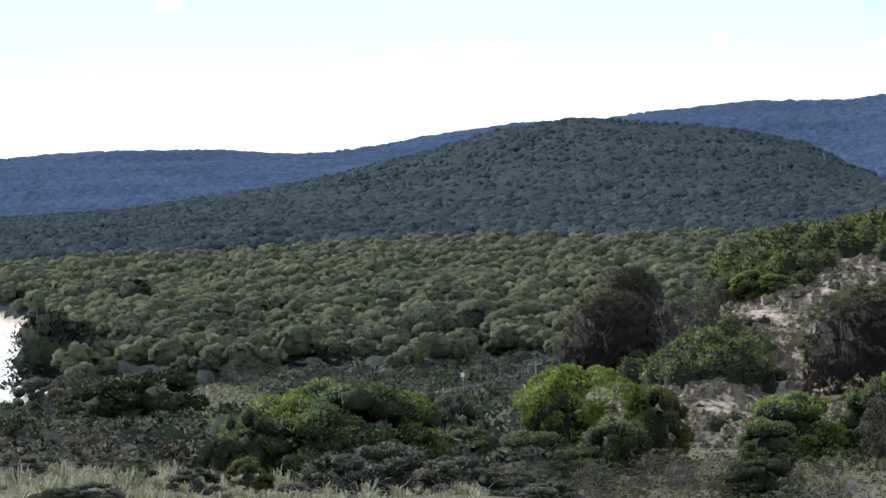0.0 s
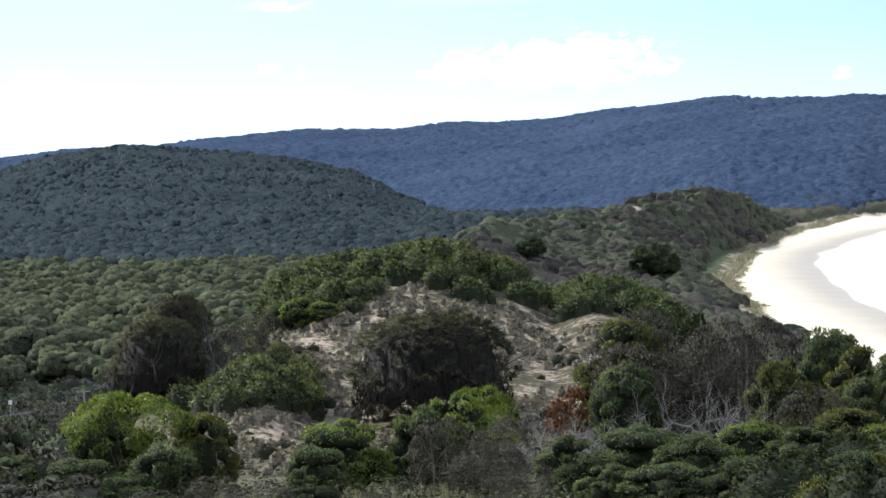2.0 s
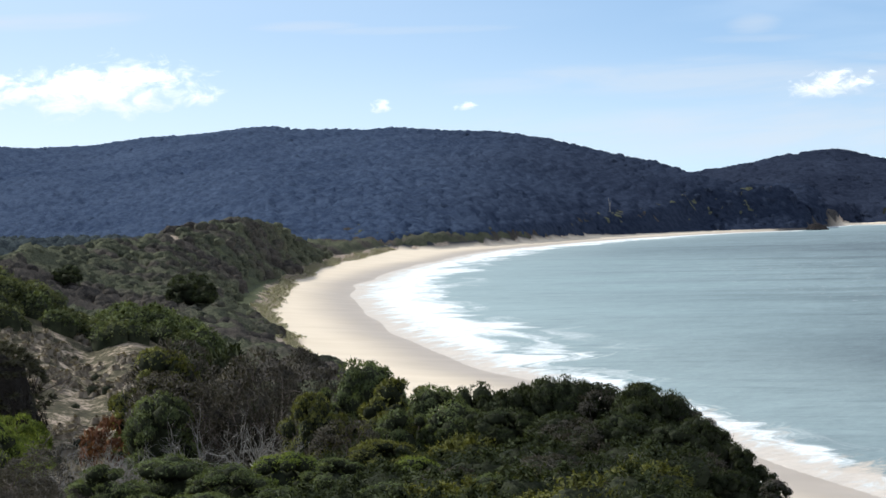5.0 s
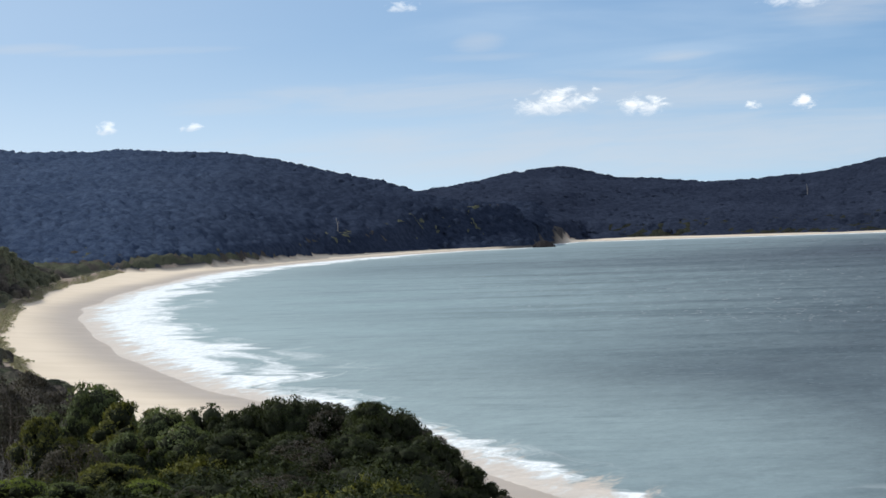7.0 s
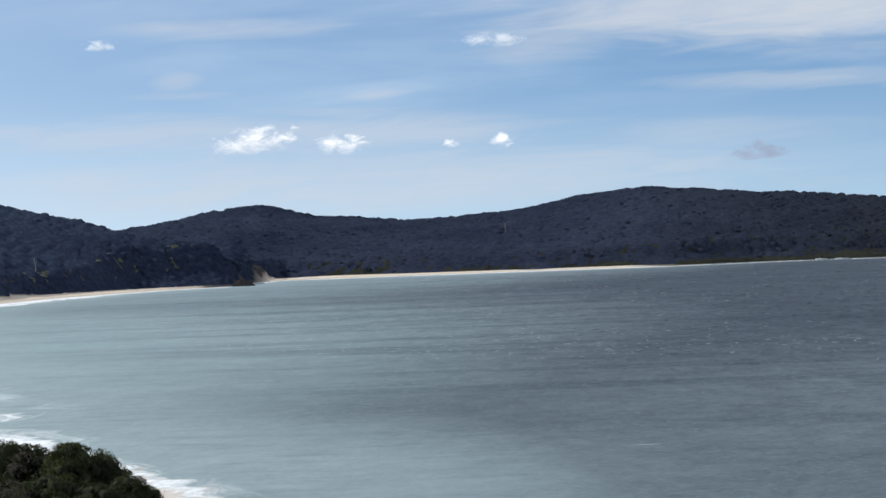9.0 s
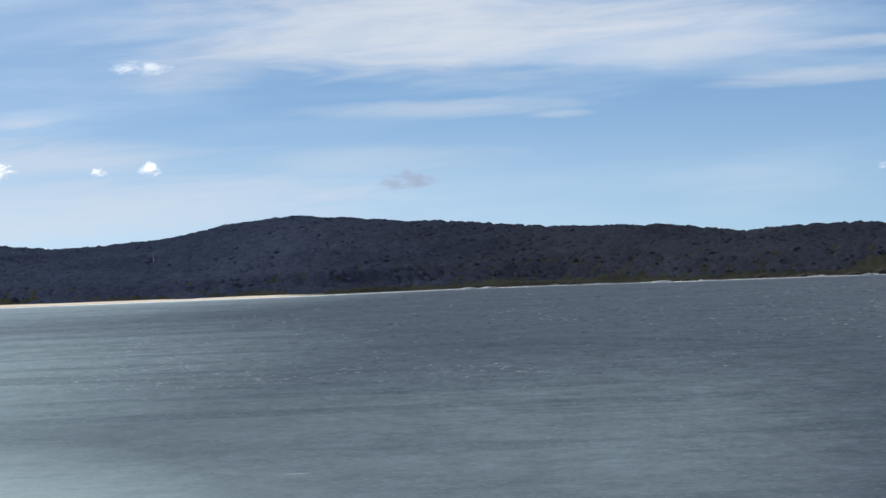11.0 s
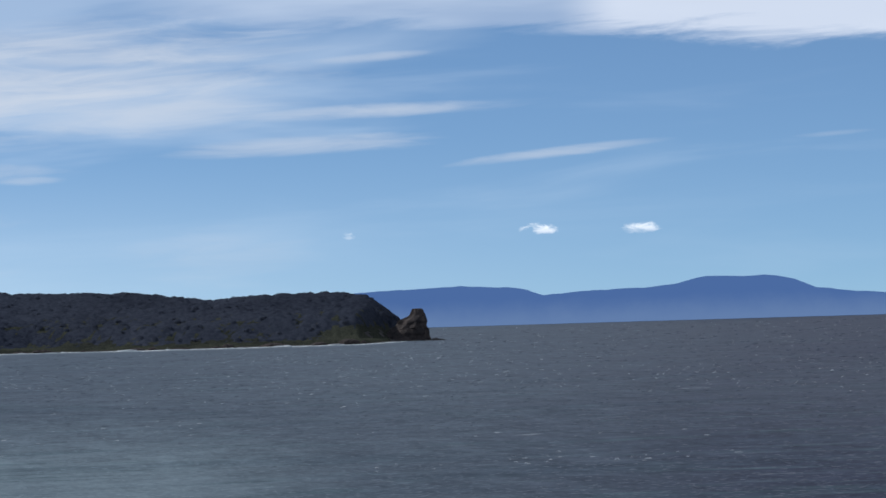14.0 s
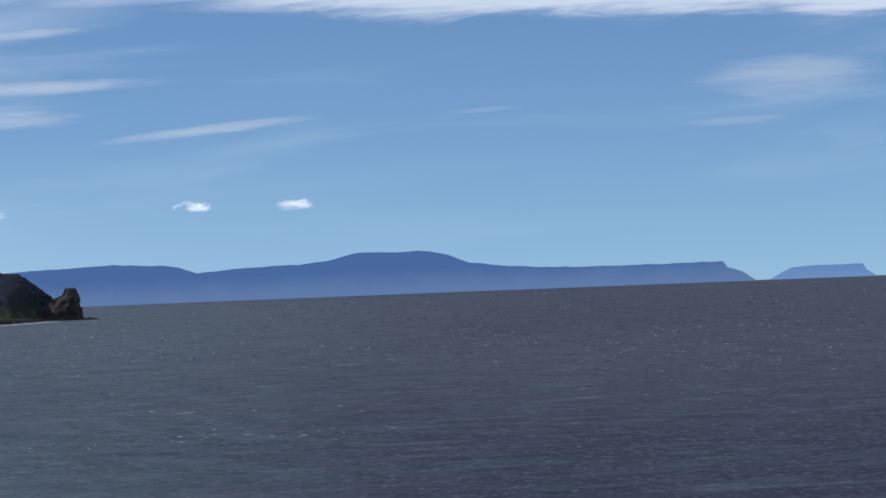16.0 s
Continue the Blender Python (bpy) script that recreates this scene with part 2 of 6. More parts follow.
LEAF_PINE = foliage("pine_needles", (0.012, 0.02, 0.017), (0.034, 0.046, 0.036), 0.15)
FOREST = foliage("forest_leaf", (0.027, 0.035, 0.036), (0.204, 0.21, 0.112), 0.1, 0.02, 0.9, 2.6, 0.5, 0.45, 0.0)
# darker copy of the forest leaf, for shade in the gaps between crowns
FOREST_SHADE = foliage("forest_shade_leaf", (0.018, 0.023, 0.025), (0.066, 0.072, 0.06), 0.05, 0.035, 0.9, 2.2, 0.2, 0.3, 0.0)
HEATH = foliage("heath_leaf", (0.015, 0.0165, 0.0155), (0.044, 0.047, 0.034), 0.05, 0.02, 0.9, 0.5, 1.0, 0.1, 0.0)
# some haze of the middle distance is mixed into this leaf colour
FOREST_MID_HAZE = foliage("hill_forest_haze_leaf", (0.016, 0.022, 0.03), (0.071, 0.084, 0.084), 0.06, 0.01, 0.9, 0.6, 0.6, 0.55, 0.0)
# ridge and headland: the blue of distance haze is put into the leaf colour
FOREST_FAR_HAZE = foliage("far_forest_haze_leaf", (0.027, 0.041, 0.076), (0.073, 0.098, 0.152), 0.05, 0.006, 0.9, 0.17, 0.9, 0.4, 0.0, ((0.014, 0.02, 0.037), (0.04, 0.052, 0.084)))
FOREST_HEADLAND_HAZE = foliage("headland_forest_haze_leaf", (0.013, 0.0175, 0.032), (0.038, 0.048, 0.076), 0.05, 0.008, 0.9, 0.2, 0.8, 0.4, 0.0, ((0.012, 0.0145, 0.022), (0.034, 0.039, 0.053)))
SCRUB = foliage("dune_scrub_leaf", (0.028, 0.033, 0.028), (0.16, 0.164, 0.105), 0.06, 0.03, 0.9, 1.6, 0.5, 0.6, 0.0, ((0.026, 0.025, 0.026), (0.128, 0.112, 0.095)))
GRASS = foliage("marram_grass", (0.075, 0.076, 0.052), (0.4, 0.38, 0.27), 0.3, 0.6, leaf=0.6)
BANK_GRASS = foliage("bank_grass", (0.22, 0.21, 0.135), (0.5, 0.475, 0.33), 0.25, 0.3, leaf=0.6)
TUSSOCK = foliage("tussock_grass", (0.09, 0.075, 0.06), (0.42, 0.355, 0.28), 0.3, 0.9, leaf=0.55)
# shade inside bushes and between them, put into a dark leaf colour
INNER_SHADE = rough_surface("inner_shade_leaves", (0.018, 0.021, 0.013), (0.048, 0.054, 0.029), 3.0, relief=0.05)
BARK = rough_surface("bark", (0.07, 0.055, 0.045), (0.2, 0.17, 0.15), 3.0)
DEAD = rough_surface("weathered_wood", (0.13, 0.12, 0.11), (0.34, 0.32, 0.29), 4.0)
ROCK = rough_surface("dolerite", (0.015, 0.0145, 0.016), (0.062, 0.051, 0.047), 0.12, 0.95, 1.5)
TIMBER = rough_surface("pole_timber", (0.2, 0.18, 0.16), (0.4, 0.37, 0.33), 2.0)
WHITE = rough_surface("white_paint", (0.7, 0.7, 0.7), (0.82, 0.82, 0.8), 2.0, 0.5)
METAL = rough_surface("wire_metal", (0.12, 0.12, 0.12), (0.22, 0.22, 0.22), 1.0, 0.5)


def ground_material():
    m, t, b, o = material("ground")
    p = place_vec(t)
    n1, n2, n3 = noise_node(t, p, 0.05, 5.0), noise_node(t, p, 0.6, 5.0, 0.65), noise_node(t, p, 3.5, 4.0, 0.6)
    mixed = math_node(t, "ADD", math_node(t, "MULTIPLY", n2, 0.6), math_node(t, "MULTIPLY", n3, 0.4))
    soil = mix_col(t, ramp(t, mixed, 0.35, 0.65), (0.05, 0.045, 0.03), (0.14, 0.125, 0.075))
    grass = mix_col(t, ramp(t, mixed, 0.35, 0.65), (0.035, 0.042, 0.022), (0.105, 0.112, 0.055))
    sand = mix_col(t, ramp(t, mixed, 0.3, 0.7), (0.19, 0.147, 0.113), (0.47, 0.372, 0.29))
    beach = mix_col(t, ramp(t, n1, 0.3, 0.7), (0.67, 0.565, 0.435), (0.72, 0.615, 0.485))
    wetsand = mix_col(t, ramp(t, n1, 0.3, 0.7), (0.43, 0.365, 0.3), (0.48, 0.41, 0.34))
    rock = mix_col(t, ramp(t, mixed, 0.35, 0.65), (0.018, 0.019, 0.022), (0.065, 0.058, 0.054))
    edge = math_node(t, "MULTIPLY", math_node(t, "SUBTRACT", mixed, 0.5), 1.6)
    c = mix_col(t, ramp(t, math_node(t, "ADD", attr(t, "grass"), edge), 0.35, 0.65), soil, grass)
    # shaded floor under the trees of the long ridge, its dark put into the colour
    sep = t.nodes.new("ShaderNodeSeparateXYZ")
    t.links.new(p, sep.inputs[0])
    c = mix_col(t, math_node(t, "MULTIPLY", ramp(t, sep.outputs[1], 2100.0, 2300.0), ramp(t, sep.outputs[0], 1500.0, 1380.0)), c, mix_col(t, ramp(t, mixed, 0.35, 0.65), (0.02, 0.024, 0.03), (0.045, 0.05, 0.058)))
    c = mix_col(t, ramp(t, math_node(t, "ADD", attr(t, "sand"), edge), 0.4, 0.62), c, sand)
    c = mix_col(t, ramp(t, math_node(t, "ADD", attr(t, "rock"), edge), 0.4, 0.6), c, rock)
    c = mix_col(t, attr(t, "beach"), c, beach)
    c = mix_col(t, attr(t, "wet"), c, wetsand)
    t.links.new(c, b.inputs["Base Color"])
    t.links.new(math_node(t, "SUBTRACT", 0.95, math_node(t, "MULTIPLY", attr(t, "wet"), 0.45)), b.inputs["Roughness"])
    b.inputs["Specular IOR Level"].default_value = 0.08
    bump(t, b, math_node(t, "MULTIPLY", mixed, math_node(t, "SUBTRACT", 1.0, math_node(t, "MULTIPLY", attr(t, "beach"), 0.93))), 0.35, 0.8)
    return m


GROUND = ground_material()


def sea_material():
    """Choppy water: cloudy green-blue over the sand near the shore, slate further out, foam where it breaks."""
    m, t, b, o = material("sea")
    p = place_vec(t)
    sep = t.nodes.new("ShaderNodeSeparateXYZ")
    t.links.new(p, sep.inputs[0])
    turn = 0.5
    u = math_node(t, "ADD", math_node(t, "MULTIPLY", sep.outputs[0], math.cos(turn)), math_node(t, "MULTIPLY", sep.outputs[1], -math.sin(turn)))
    v = math_node(t, "ADD", math_node(t, "MULTIPLY", sep.outputs[0], math.sin(turn)), math_node(t, "MULTIPLY", sep.outputs[1], math.cos(turn)))
    crest = combine(t, math_node(t, "MULTIPLY", u, 0.35), v, 0.0)
    w1 = noise_node(t, combine(t, math_node(t, "MULTIPLY", u, 0.2), v, 0.0), 0.016, 4.0, 0.55, 0.5)
    w2 = noise_node(t, crest, 0.09, 4.0, 0.6, 0.4)
    w3 = noise_node(t, p, 0.5, 4.0, 0.65)
    shore = attr(t, "shore")
    patch = noise_node(t, p, 0.0035, 4.0, 0.5, 0.8)
    # stirred-up sand and painted sunward brightness share this mask
    deep = math_node(t, "SUBTRACT", 1.0, math_node(t, "MULTIPLY", attr(t, "turbid_glare"), math_node(t, "ADD", 0.75, math_node(t, "MULTIPLY", patch, 0.5))), clamp=True)
    c = mix_col(t, deep, (0.285, 0.367, 0.382), (0.0215, 0.0248, 0.044))
    c = mix_col(t, math_node(t, "MULTIPLY", math_node(t, "MULTIPLY", ramp(t, shore, 130.0, 10.0), ramp(t, sep.outputs[1], 340.0, 800.0)), 0.4), c, (0.4, 0.48, 0.48))
    # dark and pale bands: the swell's light and shade as colour
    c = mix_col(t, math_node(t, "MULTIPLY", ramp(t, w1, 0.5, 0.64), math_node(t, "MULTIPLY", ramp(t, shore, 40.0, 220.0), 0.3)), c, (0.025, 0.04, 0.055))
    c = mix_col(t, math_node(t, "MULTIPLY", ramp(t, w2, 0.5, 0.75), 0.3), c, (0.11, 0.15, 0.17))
    # the shaded fronts of the swell, put into the colour: thin dark lines, broken along their length
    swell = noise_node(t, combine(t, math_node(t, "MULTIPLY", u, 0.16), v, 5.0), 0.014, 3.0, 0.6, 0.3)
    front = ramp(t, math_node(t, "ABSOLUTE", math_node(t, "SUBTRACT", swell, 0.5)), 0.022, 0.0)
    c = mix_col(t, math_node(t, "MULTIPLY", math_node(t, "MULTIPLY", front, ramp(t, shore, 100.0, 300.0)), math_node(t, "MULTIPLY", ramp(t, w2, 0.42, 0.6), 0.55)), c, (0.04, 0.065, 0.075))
    # surf: lines of foam that follow the shore
    drift = math_node(t, "MULTIPLY", math_node(t, "SUBTRACT", noise_node(t, p, 0.011, 4.0, 0.6, 0.5), 0.5), 60.0)
    s = math_node(t, "MULTIPLY", math_node(t, "ADD", shore, drift), math_node(t, "ADD", 1.0, math_node(t, "MULTIPLY", ramp(t, sep.outputs[1], 1000.0, 600.0), 1.7)))
    lines = noise_node(t, combine(t, math_node(t, "MULTIPLY", s, 0.06), math_node(t, "MULTIPLY", sep.outputs[1], 0.008), 0.0), 1.0, 5.0, 0.62, 0.7)
    band = math_node(t, "MULTIPLY", ramp(t, s, 52.0, 6.0), 1.0)
    foam = ramp(t, math_node(t, "ADD", lines, math_node(t, "MULTIPLY", band, 0.42)), 0.52, 0.76)
    foam = math_node(t, "MULTIPLY", foam, ramp(t, s, 66.0, 34.0))
    lace = ramp(t, noise_node(t, combine(t, u, math_node(t, "MULTIPLY", v, 0.22), 2.0), 0.55, 6.0, 0.72, 0.6), 0.34, 0.6)
    foam = math_node(t, "MULTIPLY", foam, math_node(t, "ADD", 0.6, math_node(t, "MULTIPLY", lace, 0.4)))
    caps = math_node(t, "MULTIPLY", ramp(t, noise_node(t, combine(t, math_node(t, "MULTIPLY", u, 0.5), v, 4.0), 0.06, 5.0, 0.72), 0.665, 0.72), math_node(t, "MULTIPLY", deep, 0.2))
    foam = math_node(t, "MAXIMUM", foam, caps)
    swash = noise_node(t, combine(t, math_node(t, "MULTIPLY", u, 0.5), math_node(t, "MULTIPLY", v, 0.1), 6.0), 0.4, 6.0, 0.7, 0.5)
    reach = math_node(t, "ADD", shore, math_node(t, "MULTIPLY", math_node(t, "SUBTRACT", swash, 0.5), 44.0))
    foam = math_node(t, "MULTIPLY", foam, math_node(t, "ADD", 0.12, math_node(t, "MULTIPLY", ramp(t, reach, 3.0, 15.0), 0.88)))
    c = mix_col(t, ramp(t, reach, 15.0, 4.0), c, (0.56, 0.49, 0.42))
    # chop at three sizes, its light and dark put into the colour: ripples near by, wind streaks further out
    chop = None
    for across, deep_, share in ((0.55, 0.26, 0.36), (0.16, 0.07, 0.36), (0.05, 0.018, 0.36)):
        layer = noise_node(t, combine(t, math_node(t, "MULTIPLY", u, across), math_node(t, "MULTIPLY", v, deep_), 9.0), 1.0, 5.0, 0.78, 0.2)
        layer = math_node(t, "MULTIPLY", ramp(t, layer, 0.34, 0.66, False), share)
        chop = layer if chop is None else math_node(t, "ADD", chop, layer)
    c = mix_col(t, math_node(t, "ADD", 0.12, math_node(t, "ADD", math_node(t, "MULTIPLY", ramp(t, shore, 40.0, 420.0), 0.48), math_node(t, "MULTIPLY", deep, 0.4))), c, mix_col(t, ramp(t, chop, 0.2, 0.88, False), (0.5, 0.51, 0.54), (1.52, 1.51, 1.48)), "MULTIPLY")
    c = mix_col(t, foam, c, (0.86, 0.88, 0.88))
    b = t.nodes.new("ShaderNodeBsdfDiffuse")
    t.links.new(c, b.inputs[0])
    g = t.nodes.new("ShaderNodeBsdfGlossy")
    g.inputs["Roughness"].default_value = 0.35
    mx = t.nodes.new("ShaderNodeMixShader")
    graze = t.nodes.new("ShaderNodeLayerWeight").outputs["Facing"]
    shine = math_node(t, "ADD", 0.035, math_node(t, "MULTIPLY", ramp(t, graze, 0.94, 0.995), 0.06))
    t.links.new(math_node(t, "MULTIPLY", math_node(t, "SUBTRACT", 1.0, foam), shine), mx.inputs[0])
    t.links.new(b.outputs[0], mx.inputs[1])
    t.links.new(g.outputs[0], mx.inputs[2])
    t.links.new(mx.outputs[0], o.inputs[0])
    h = math_node(t, "ADD", math_node(t, "MULTIPLY", w1, 2.5), math_node(t, "ADD", math_node(t, "MULTIPLY", w2, 1.3), math_node(t, "MULTIPLY", w3, 0.35)))
    t.links.new(bump(t, b, h, 1.0, 0.9).outputs[0], g.inputs["Normal"])
    return m


SEA = sea_material()


def haze_glow_material(name, base, top, height):
    """Far land across the sea: a glow whose colour holds the blue of distance haze."""
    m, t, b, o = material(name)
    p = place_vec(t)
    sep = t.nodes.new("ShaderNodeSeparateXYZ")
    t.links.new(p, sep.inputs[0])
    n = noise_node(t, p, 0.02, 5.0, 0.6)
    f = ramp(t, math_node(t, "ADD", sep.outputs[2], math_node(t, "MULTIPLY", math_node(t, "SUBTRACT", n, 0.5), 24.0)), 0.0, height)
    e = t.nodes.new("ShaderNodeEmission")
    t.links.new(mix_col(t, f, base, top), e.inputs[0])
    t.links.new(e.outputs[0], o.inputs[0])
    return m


FARLAND = haze_glow_material("far_land", (0.15, 0.235, 0.42), (0.088, 0.165, 0.37), 40.0)
FARTHER = haze_glow_material("farther_land", (0.2, 0.32, 0.55), (0.17, 0.29, 0.54), 20.0)

# ---- the lie of the land (x right, y ahead, sea at 0) ----
def smooth(v, lo, hi):
    k = np.clip((v - lo) / (hi - lo), 0, 1)
    return k * k * (3 - 2 * k)


def along(a, pairs):
    q = np.array(pairs, float)
    return np.interp(a, q[:, 0], q[:, 1])


def value_noise(x, y, size, seed):
    """Soft value noise, -1 to 1."""
    u, v = x / size, y / size
    iu, iv = np.floor(u), np.floor(v)
    fu, fv = u - iu, v - iv
    fu, fv = fu * fu * (3 - 2 * fu), fv * fv * (3 - 2 * fv)

    def h(i, j):
        s = np.sin(i * 127.1 + j * 311.7 + seed * 74.7) * 43758.5453
        return (s - np.floor(s)) * 2 - 1

    return (h(iu, iv) * (1 - fu) + h(iu + 1, iv) * fu) * (1 - fv) + (h(iu, iv + 1) * (1 - fu) + h(iu + 1, iv + 1) * fu) * fv


EAST = [(-400, 120), (0, 150), (300, 168), (481, 179), (613, 208), (758, 225), (838, 224), (959, 242), (1126, 278), (1236, 297), (1447, 337), (1637, 395), (1965, 508), (2303, 640), (2589, 805), (2807, 975), (2849, 1090), (3100, 1120), (6000, 1300)]
WEST = [(-400, -320), (380, -300), (500, -90), (600, -73), (760, -91), (970, -117), (1070, -140), (1110, -260), (1400, -900), (2000, -2600)]
BACK = [(0, 45), (800, 40), (957, 33.5), (1140, 34), (1300, 29), (1463, 26), (1650, 29), (1804, 37), (2143, 50), (2376, 66), (2850, 60)]
NORTH = [(10.5, 9000), (11.0, 3500), (12.5, 2800), (13.4, 2440), (14.0, 2295), (14.6, 2315), (15.4, 2400), (17.2, 2715), (19.1, 2975), (20.75, 3050), (21.0, 3200), (21.6, 3325), (25, 3335), (28, 3345), (30, 3410), (32, 3420), (34, 3360), (37.3, 3355), (38.0, 3460), (38.15, 3520), (38.2, 9000)]


SHORE_Y = np.arange(-400, 6001, 20.0)
SHORE_X = np.convolve(np.pad(along(SHORE_Y, EAST), 12, mode="edge"), np.hanning(27)[1:-1] / np.hanning(27)[1:-1].sum(), mode="valid")


def inland(x, y):
    """Metres from the water's edge, positive on land."""
    a, d = np.degrees(np.arctan2(x, y)), np.hypot(x, y)
    east = (np.interp(y, SHORE_Y, SHORE_X) + 2.5 * value_noise(y, 0 * y, 75, 77) - x) * 0.95
    north = np.where(y > 1500, d - along(a, NORTH), -9000)
    west = (x - along(y, WEST)) * 0.97
    return np.minimum(np.maximum(east, north), west)


def beach_width(x, y):
    return np.where(x < 20, 3, along(y, BACK))


# heights round the lookout: rings (metres out) for some directions (degrees)
RINGS = [0, 14, 40, 80, 110, 140, 170, 215, 260, 350, 480, 620]
SECTORS = [-12, 1.5, 3.4, 14.0, 18.6, 20.3, 24]
HEIGHTS = [[43.3, 43, 40.5, 38.0, 35.8, 33.0, 30.5, 27, 24, 18, 11, 5],
           [43.3, 43, 40.2, 37.0, 34.6, 32.2, 30, 27, 24, 18, 11, 5],
           [43.3, 43, 39.4, 35.8, 33.8, 32.4, 31.5, 29.5, 26, 20, 12, 8],
           [43.3, 43, 39, 35.6, 34.2, 33.2, 31.5, 27, 22, 14, 9, 8],
           [43.3, 43, 39, 35.8, 34.6, 33.6, 30, 20, 13, 5, 3, 2],
           [43.3, 43, 38.5, 34.6, 32.8, 31.0, 24, 14, 8, 4, 3, 2],
           [43.3, 42, 36.5, 30, 24, 18, 11, 5, 2, 0, -3, -4]]
CREST = [(3.4, 0), (4.0, 3.6), (4.28, 6.5), (4.58, 9.0), (5.19, 10.0), (5.94, 10.75), (6.68, 11.3), (7.14, 11.5), (7.6, 11.3), (7.96, 10.95), (8.42, 10.5), (8.82, 9.6), (9.08, 9.2), (9.33, 9.7), (9.7, 10.1), (10.15, 9.7), (10.61, 9.1), (10.96, 8.3), (11.14, 7.7), (11.5, 6.4), (12, 4.9), (12.6, 3.0), (14, 0)]
DUNE = [(6, -1.45), (7.1, -1.2), (8.1, -0.95), (9.0, -0.95), (9.9, -0.86), (10.45, -0.64), (11.1, -0.6), (11.75, -0.56), (12.1, -0.62), (12.4, -0.8), (12.95, -1.1), (13.5, -1.5)]
DUNE_AT = [(6, 780), (7, 900), (8, 1020), (9, 1180), (10, 1380), (11, 1590), (11.75, 1760), (12.4, 1930), (13.5, 2080)]
FAR = [(-30, 0.3), (-7.1, 0.36), (-5.3, 0.4), (-3.5, 0.35), (-1.8, 0.28), (-0.7, 0.38), (1.2, 0.57), (2.5, 0.55), (3.9, 0.69), (5.2, 0.79), (6.6, 0.71), (7.3, 0.77), (9.2, 0.77), (10.4, 0.91), (11.7, 1.0), (14.3, 0.985), (15.95, 0.87), (17.1, 0.61), (18.4, 0.34), (19.0, 0.15), (19.6, -0.03), (20.3, -0.08), (20.52, -0.14), (20.66, -0.5), (20.8, -0.83), (21.2, -1.5)]
FAR_AT = [(-30, 4600), (0, 4600), (6, 4500), (12, 4000), (15, 3650), (17, 3350), (19, 3160), (20.9, 3110)]
FAR_FOOT = [(-30, 3000), (6, 2950), (9, 2750), (12, 2400), (14, 2370), (15.4, 2480), (17.2, 2770), (19.1, 3000), (20.9, 3052)]
NORTH_HILL = [(18, 0.05), (19.6, 0.22), (20.5, 0.4), (21.3, 0.46), (22.2, 0.26), (23.5, 0.15), (24.3, 0.16), (25.3, 0.23), (26.4, 0.43), (27.6, 0.56), (29, 0.475), (31, 0.31), (33.7, 0.2), (34.9, 0.06), (35.5, 0.13), (36.7, 0.14), (37.46, 0.08), (37.73, -0.1), (37.95, -0.3), (38.08, -0.42), (38.2, -0.7)]
NORTH_AT = [(18, 4100), (26, 4050), (28, 3900), (33, 3720), (37, 3580), (38.2, 3540)]
MID_HILL = [(-30, -0.75), (-7.2, -0.58), (-5.35, -0.55), (-3.5, -0.34), (-1.64, -0.06), (-0.24, 0.23), (1.0, 0.51), (2.1, 0.58), (3.9, 0.38), (5.2, 0.18), (5.9, -0.02), (6.6, -0.38), (7.2, -0.58), (7.6, -0.75), (8.5, -1.0)]


def rise(d, foot, top, back, curve=0.85):
    return np.where(d < top, np.clip((d - foot) / np.maximum(top - foot, 1), 0, 1) ** curve, np.exp(-((d - top) / back) ** 2))


def crest_height(a, d, pairs, cover):
    return EYE + d * np.tan(np.radians(along(a, pairs))) - cover


